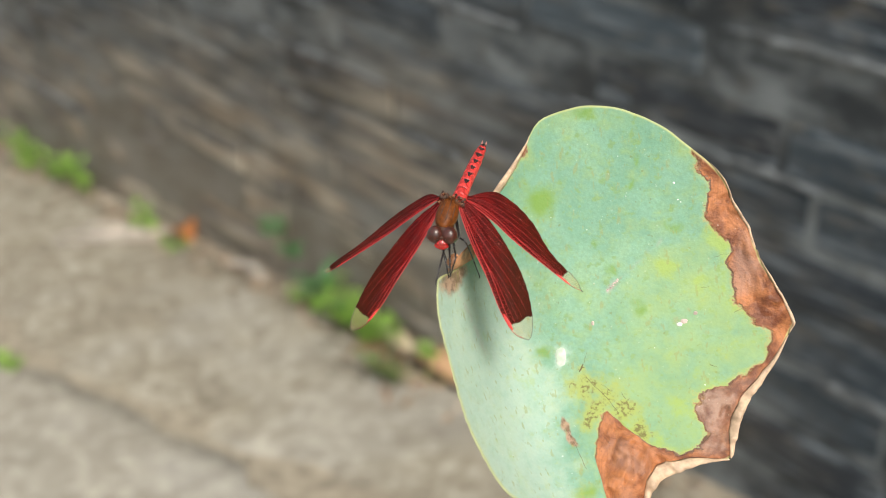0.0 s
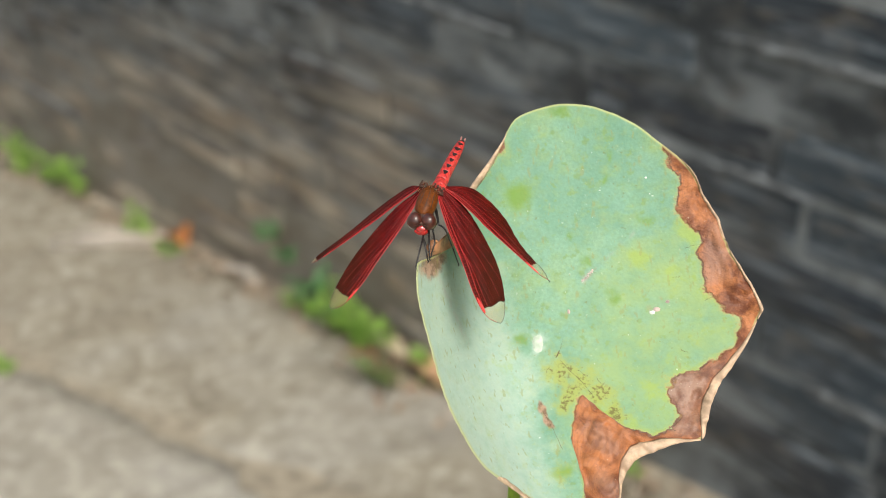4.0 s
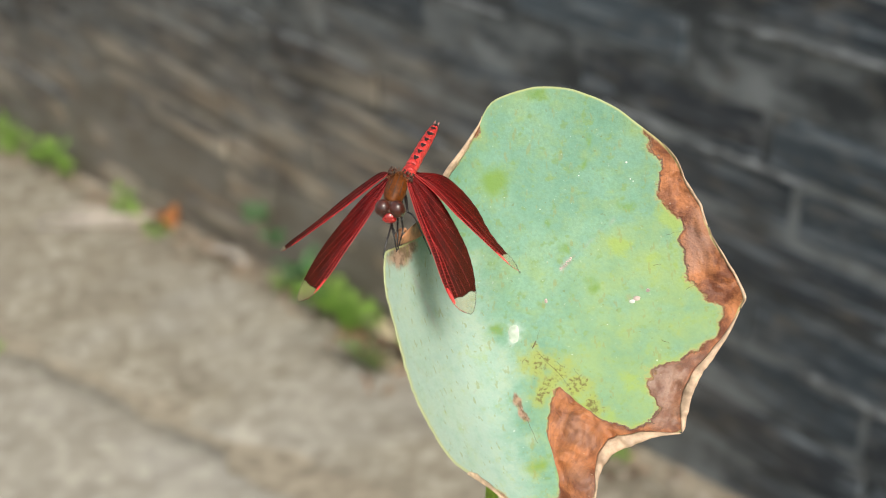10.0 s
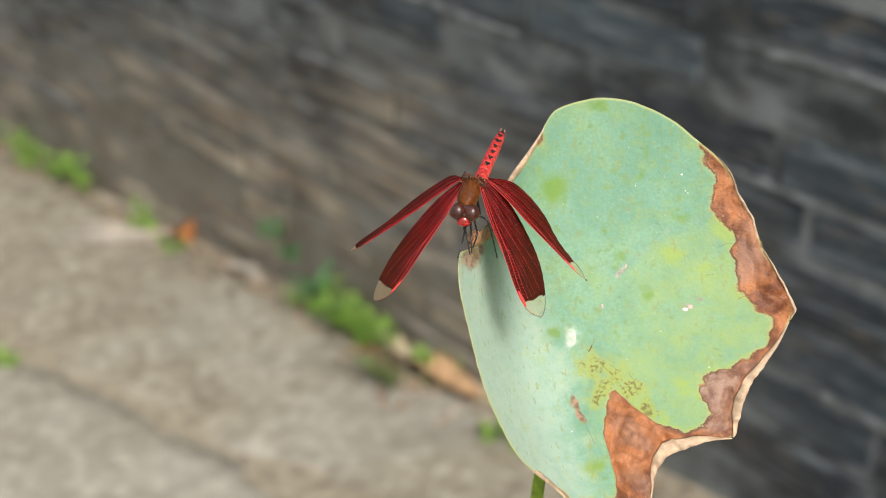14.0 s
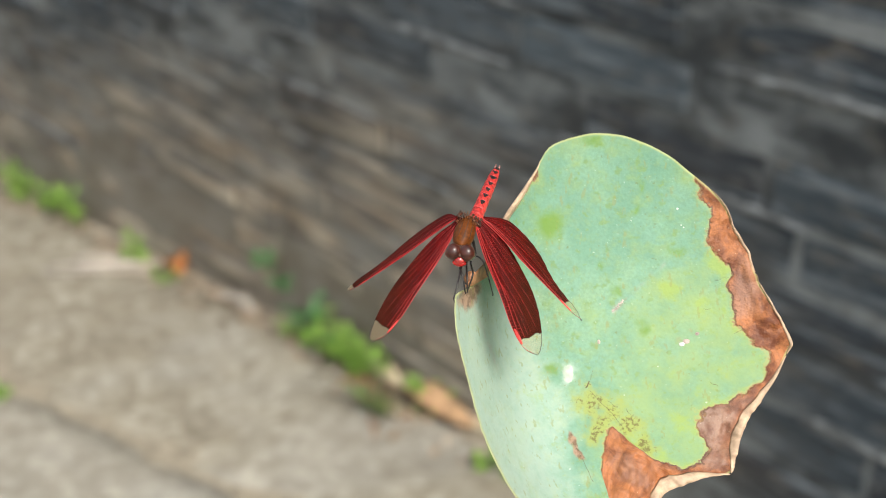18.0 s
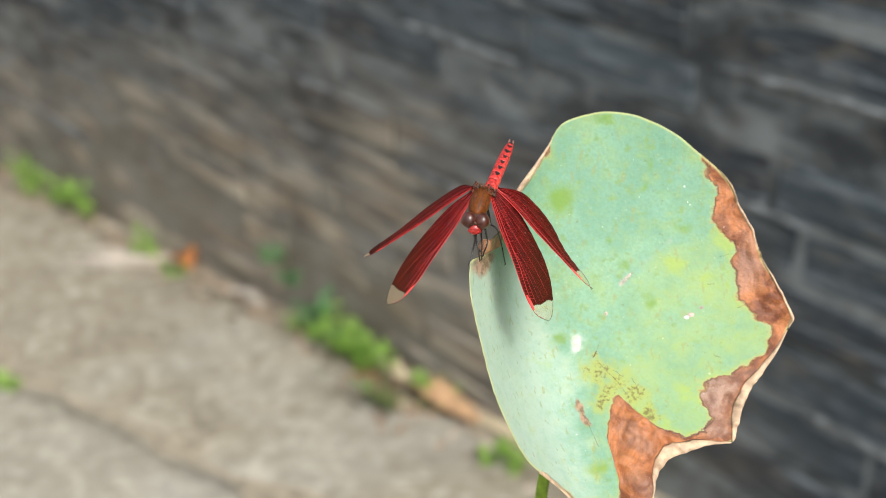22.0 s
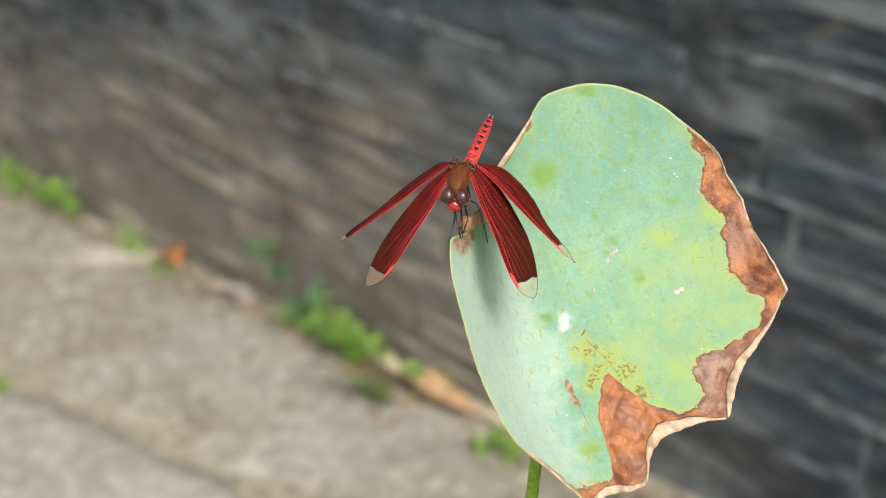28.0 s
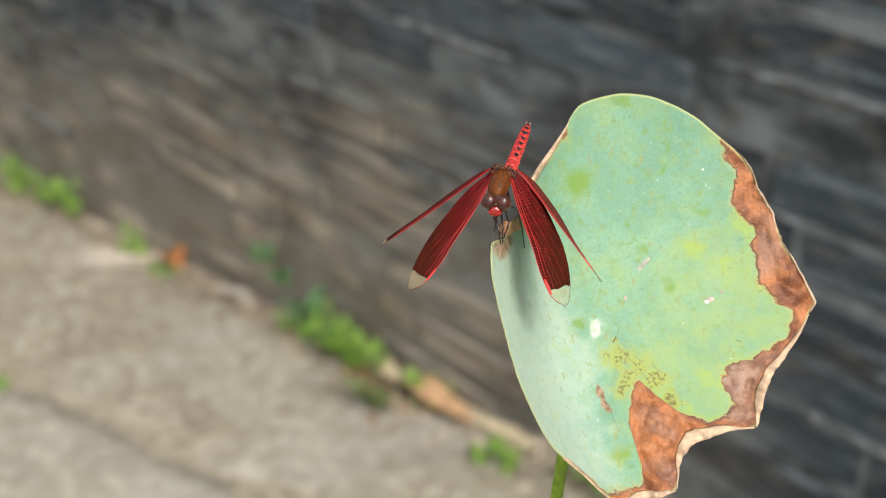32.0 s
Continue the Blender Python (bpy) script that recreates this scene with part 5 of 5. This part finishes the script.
def litter():
    weed(-0.89, -0.008, 0.07, 0.11, 20, 1, "tall bright green weeds growing at the foot of the wall")
    weed(-0.77, -0.012, 0.10, 0.075, 18, 13, "bright green weeds growing at the foot of the wall")
    weed(-0.65, -0.010, 0.06, 0.085, 20, 2, "bright green weeds growing at the foot of the wall")
    weed(-0.365, -0.014, 0.028, 0.05, 10, 3, "small green weed at the foot of the wall")
    weed(-0.23, -0.020, 0.035, 0.025, 8, 12, "low green weed beside an orange dead leaf")
    weed(0.03, -0.004, 0.020, 0.036, 8, 4, "small dull green weed growing out of a wall joint", 0.098, WALL_WEED)
    weed(0.075, -0.004, 0.018, 0.030, 7, 5, "small dull green weed growing out of a wall joint", 0.072, WALL_WEED)
    weed(0.11, -0.012, 0.045, 0.04, 8, 6, "low bright green weeds growing at the foot of the wall")
    weed(0.12, -0.006, 0.03, 0.035, 8, 16, "dull green weed growing out of a wall joint", 0.03, WALL_WEED)
    weed(0.17, -0.008, 0.03, 0.045, 9, 17, "dull green weed growing out of a wall joint", 0.04, WALL_WEED)
    weed(0.205, -0.018, 0.055, 0.090, 32, 7, "dense bright green weeds growing at the foot of the wall")
    weed(0.275, -0.022, 0.06, 0.075, 30, 14, "dense bright green weeds growing at the foot of the wall")
    weed(0.415, -0.006, 0.04, 0.045, 16, 8, "green weeds at the foot of the wall behind a fallen leaf")
    weed(0.385, -0.072, 0.03, 0.03, 16, 15, "small dull green weed among dry twigs", 0.0, DULL_WEED)
    weed(0.60, -0.058, 0.03, 0.035, 12, 9, "small green weed beside a fallen leaf")
    weed(0.73, -0.014, 0.06, 0.06, 16, 10, "green weeds at the foot of the wall")
    weed(-0.03, -0.402, 0.04, 0.008, 7, 11, "low yellow-green weed in the paving joint")
    fallen_leaf([on_path(0.365, -0.034, 0.004), on_path(0.41, -0.038, 0.012), on_path(0.46, -0.042, 0.006), on_path(0.51, -0.040, 0.004)], [0.008, 0.021, 0.019, 0.006], BROWN_LEAF, "fallen_leaf", "curled orange-brown fallen leaf beside weeds", "fallen leaf")
    fallen_leaf([on_path(0.49, -0.03, 0.003), on_path(0.56, -0.028, 0.004), on_path(0.62, -0.03, 0.003)], [0.006, 0.012, 0.005], STRAW, "dry_leaf", "pale straw-coloured dry leaf on the path", "fallen leaf")
    fallen_leaf([on_path(-0.29, -0.024, 0.006), on_path(-0.265, -0.018, 0.022), on_path(-0.24, -0.022, 0.006)], [0.007, 0.022, 0.006], ORANGE, "fallen_leaf", "small orange dead leaf at the edge of the path", "fallen leaf")
    fallen_leaf([on_path(-0.115, -0.026, 0.003), on_path(-0.065, -0.016, 0.007), on_path(-0.02, -0.022, 0.003)], [0.004, 0.010, 0.004], PALE_STALK, "dry_leaf", "bleached dry leaf lying against the wall", "fallen leaf")
    fallen_leaf([on_path(0.285, -0.022, 0.003), on_path(0.315, -0.028, 0.012), on_path(0.345, -0.024, 0.003)], [0.006, 0.017, 0.005], STRAW, "dry_leaf", "small pale dry leaf beside weeds", "fallen leaf")
    fallen_leaf([on_path(0.695, -0.026, 0.003), on_path(0.71, -0.026, 0.012), on_path(0.725, -0.03, 0.004)], [0.004, 0.012, 0.004], PINK, "fallen_petal", "small faded red petal at the foot of the wall", "petal")
    rng = random.Random(8)
    heap = root("twig_heap", "small tangle of dark dry twigs and roots on the path", "twigs", m=Matrix.Translation(on_path(0.375, -0.078)))
    for _ in range(34):
        bm = bmesh.new()
        a, ln = rng.uniform(0, 6.28), rng.uniform(0.03, 0.07)
        p = Vector((rng.gauss(0, 0.025), rng.gauss(0, 0.018), 0.003))
        d = Vector((math.cos(a), math.sin(a) * 0.6, 0)) * ln
        tube(bm, [p, p + d * 0.5 + Vector((0, 0, rng.uniform(0.004, 0.02))), p + d], [0.002, 0.0017, 0.001], 5)
        part("twig", bm, rng.choice((TWIG, TWIG, RUST, STRAW)), heap)
    for x0, y0, x1, y1, r in ((-0.440, -0.165, -0.315, -0.012, 0.0042), (-0.412, -0.182, -0.285, -0.050, 0.0038), (-0.395, -0.130, -0.312, -0.040, 0.0040), (-0.445, -0.115, -0.37, -0.030, 0.0034)):
        bm = bmesh.new()
        tube(bm, [on_path(x0, y0, r), on_path((x0 + x1) / 2 + 0.003, (y0 + y1) / 2, r + 0.003), on_path(x1, y1, r)], [0.8 * r, r, 0.6 * r], 8)
        tagged(part("dry_stalk", bm, PALE_STALK, None), "bleached dry stalk lying on the paving", "stalk", "stalks on the path")
    debris()


def debris():
    """Crumbs of leaf and bark swept against the foot of the wall."""
    rng = random.Random(31)
    verts, faces = [], []
    for _ in range(420):
        x, y = rng.uniform(-1.15, 0.95), -abs(rng.gauss(0.0, 0.034)) - 0.006
        c, a, size = Vector(on_path(x, y, 0.002)), rng.uniform(0, 6.28), rng.uniform(0.004, 0.013)
        d, w = Vector((math.cos(a), math.sin(a), 0.1 + rng.uniform(-0.2, 0.2))) * size, Vector((-math.sin(a), math.cos(a), rng.uniform(-0.3, 0.5))) * size * rng.uniform(0.3, 0.6)
        up = Vector((0, 0, rng.uniform(0.002, 0.006)))
        n = len(verts)
        verts += [tuple(c + q) for q in (-d, -d * 0.2 + w, d, d * 0.1 - w, up, -d * 0.1 - up * 0.4)]
        faces += [tuple(n + i for i in f) for f in ((0, 1, 4), (1, 2, 4), (2, 3, 4), (3, 0, 4), (1, 0, 5), (2, 1, 5), (3, 2, 5), (0, 3, 5))]
    mesh = bpy.data.meshes.new("leaf_litter")
    mesh.from_pydata(verts, [], faces)
    k = Nodes("leaf_crumbs")
    own = k.island()
    tone = k.mix(k.ramp(own, 0.2, 0.5), (0.10, 0.065, 0.04), (0.30, 0.20, 0.13))
    tone = k.mix(k.ramp(own, 0.6, 0.9), tone, (0.50, 0.42, 0.34))
    k.set(Base_Color=tone, Roughness=0.8)
    mesh.materials.append(k.mat)
    tagged(new("leaf_litter", mesh), "brown and tan leaf crumbs along the wall", "litter", kind="stuff")


fly, fly_wings = dragonfly()
litter()
wall()


def motions():
    """The leaf sways on its stalk, the dragonfly rides on it and shifts its wings."""
    to_plant = Matrix.Translation(STALK_FOOT).inverted()
    walk(leaf_blade, [(t, to_plant @ m) for t, m in LEAF_POSES])
    walk(fly, [(t, m @ DRAGONFLY_SEAT) for t, m in LEAF_POSES])
    for ob, rows in fly_wings:
        walk(ob, rows)
    for k, piece in enumerate(stalk_pieces):
        rows = []
        for t, m in LEAF_POSES:
            end = to_plant @ m @ STEM_END
            lean = (m.to_3x3() @ (STEM_TOP - STEM_END)).normalized()
            points = []
            for s in (k / STALK_PIECES, (k + 1) / STALK_PIECES):
                h1, h2, h3 = s * s * (3 - 2 * s), s**3 - 2 * s * s + s, s**3 - s * s
                points.append(end * h1 + Vector((0, 0, STALK_LENGTH)) * h2 + lean * STALK_LENGTH * h3)
            rows.append((t, Matrix.Translation(points[0]) @ (points[1] - points[0]).to_track_quat("Z", "Y").to_matrix().to_4x4()))
        walk(piece, rows)


motions()
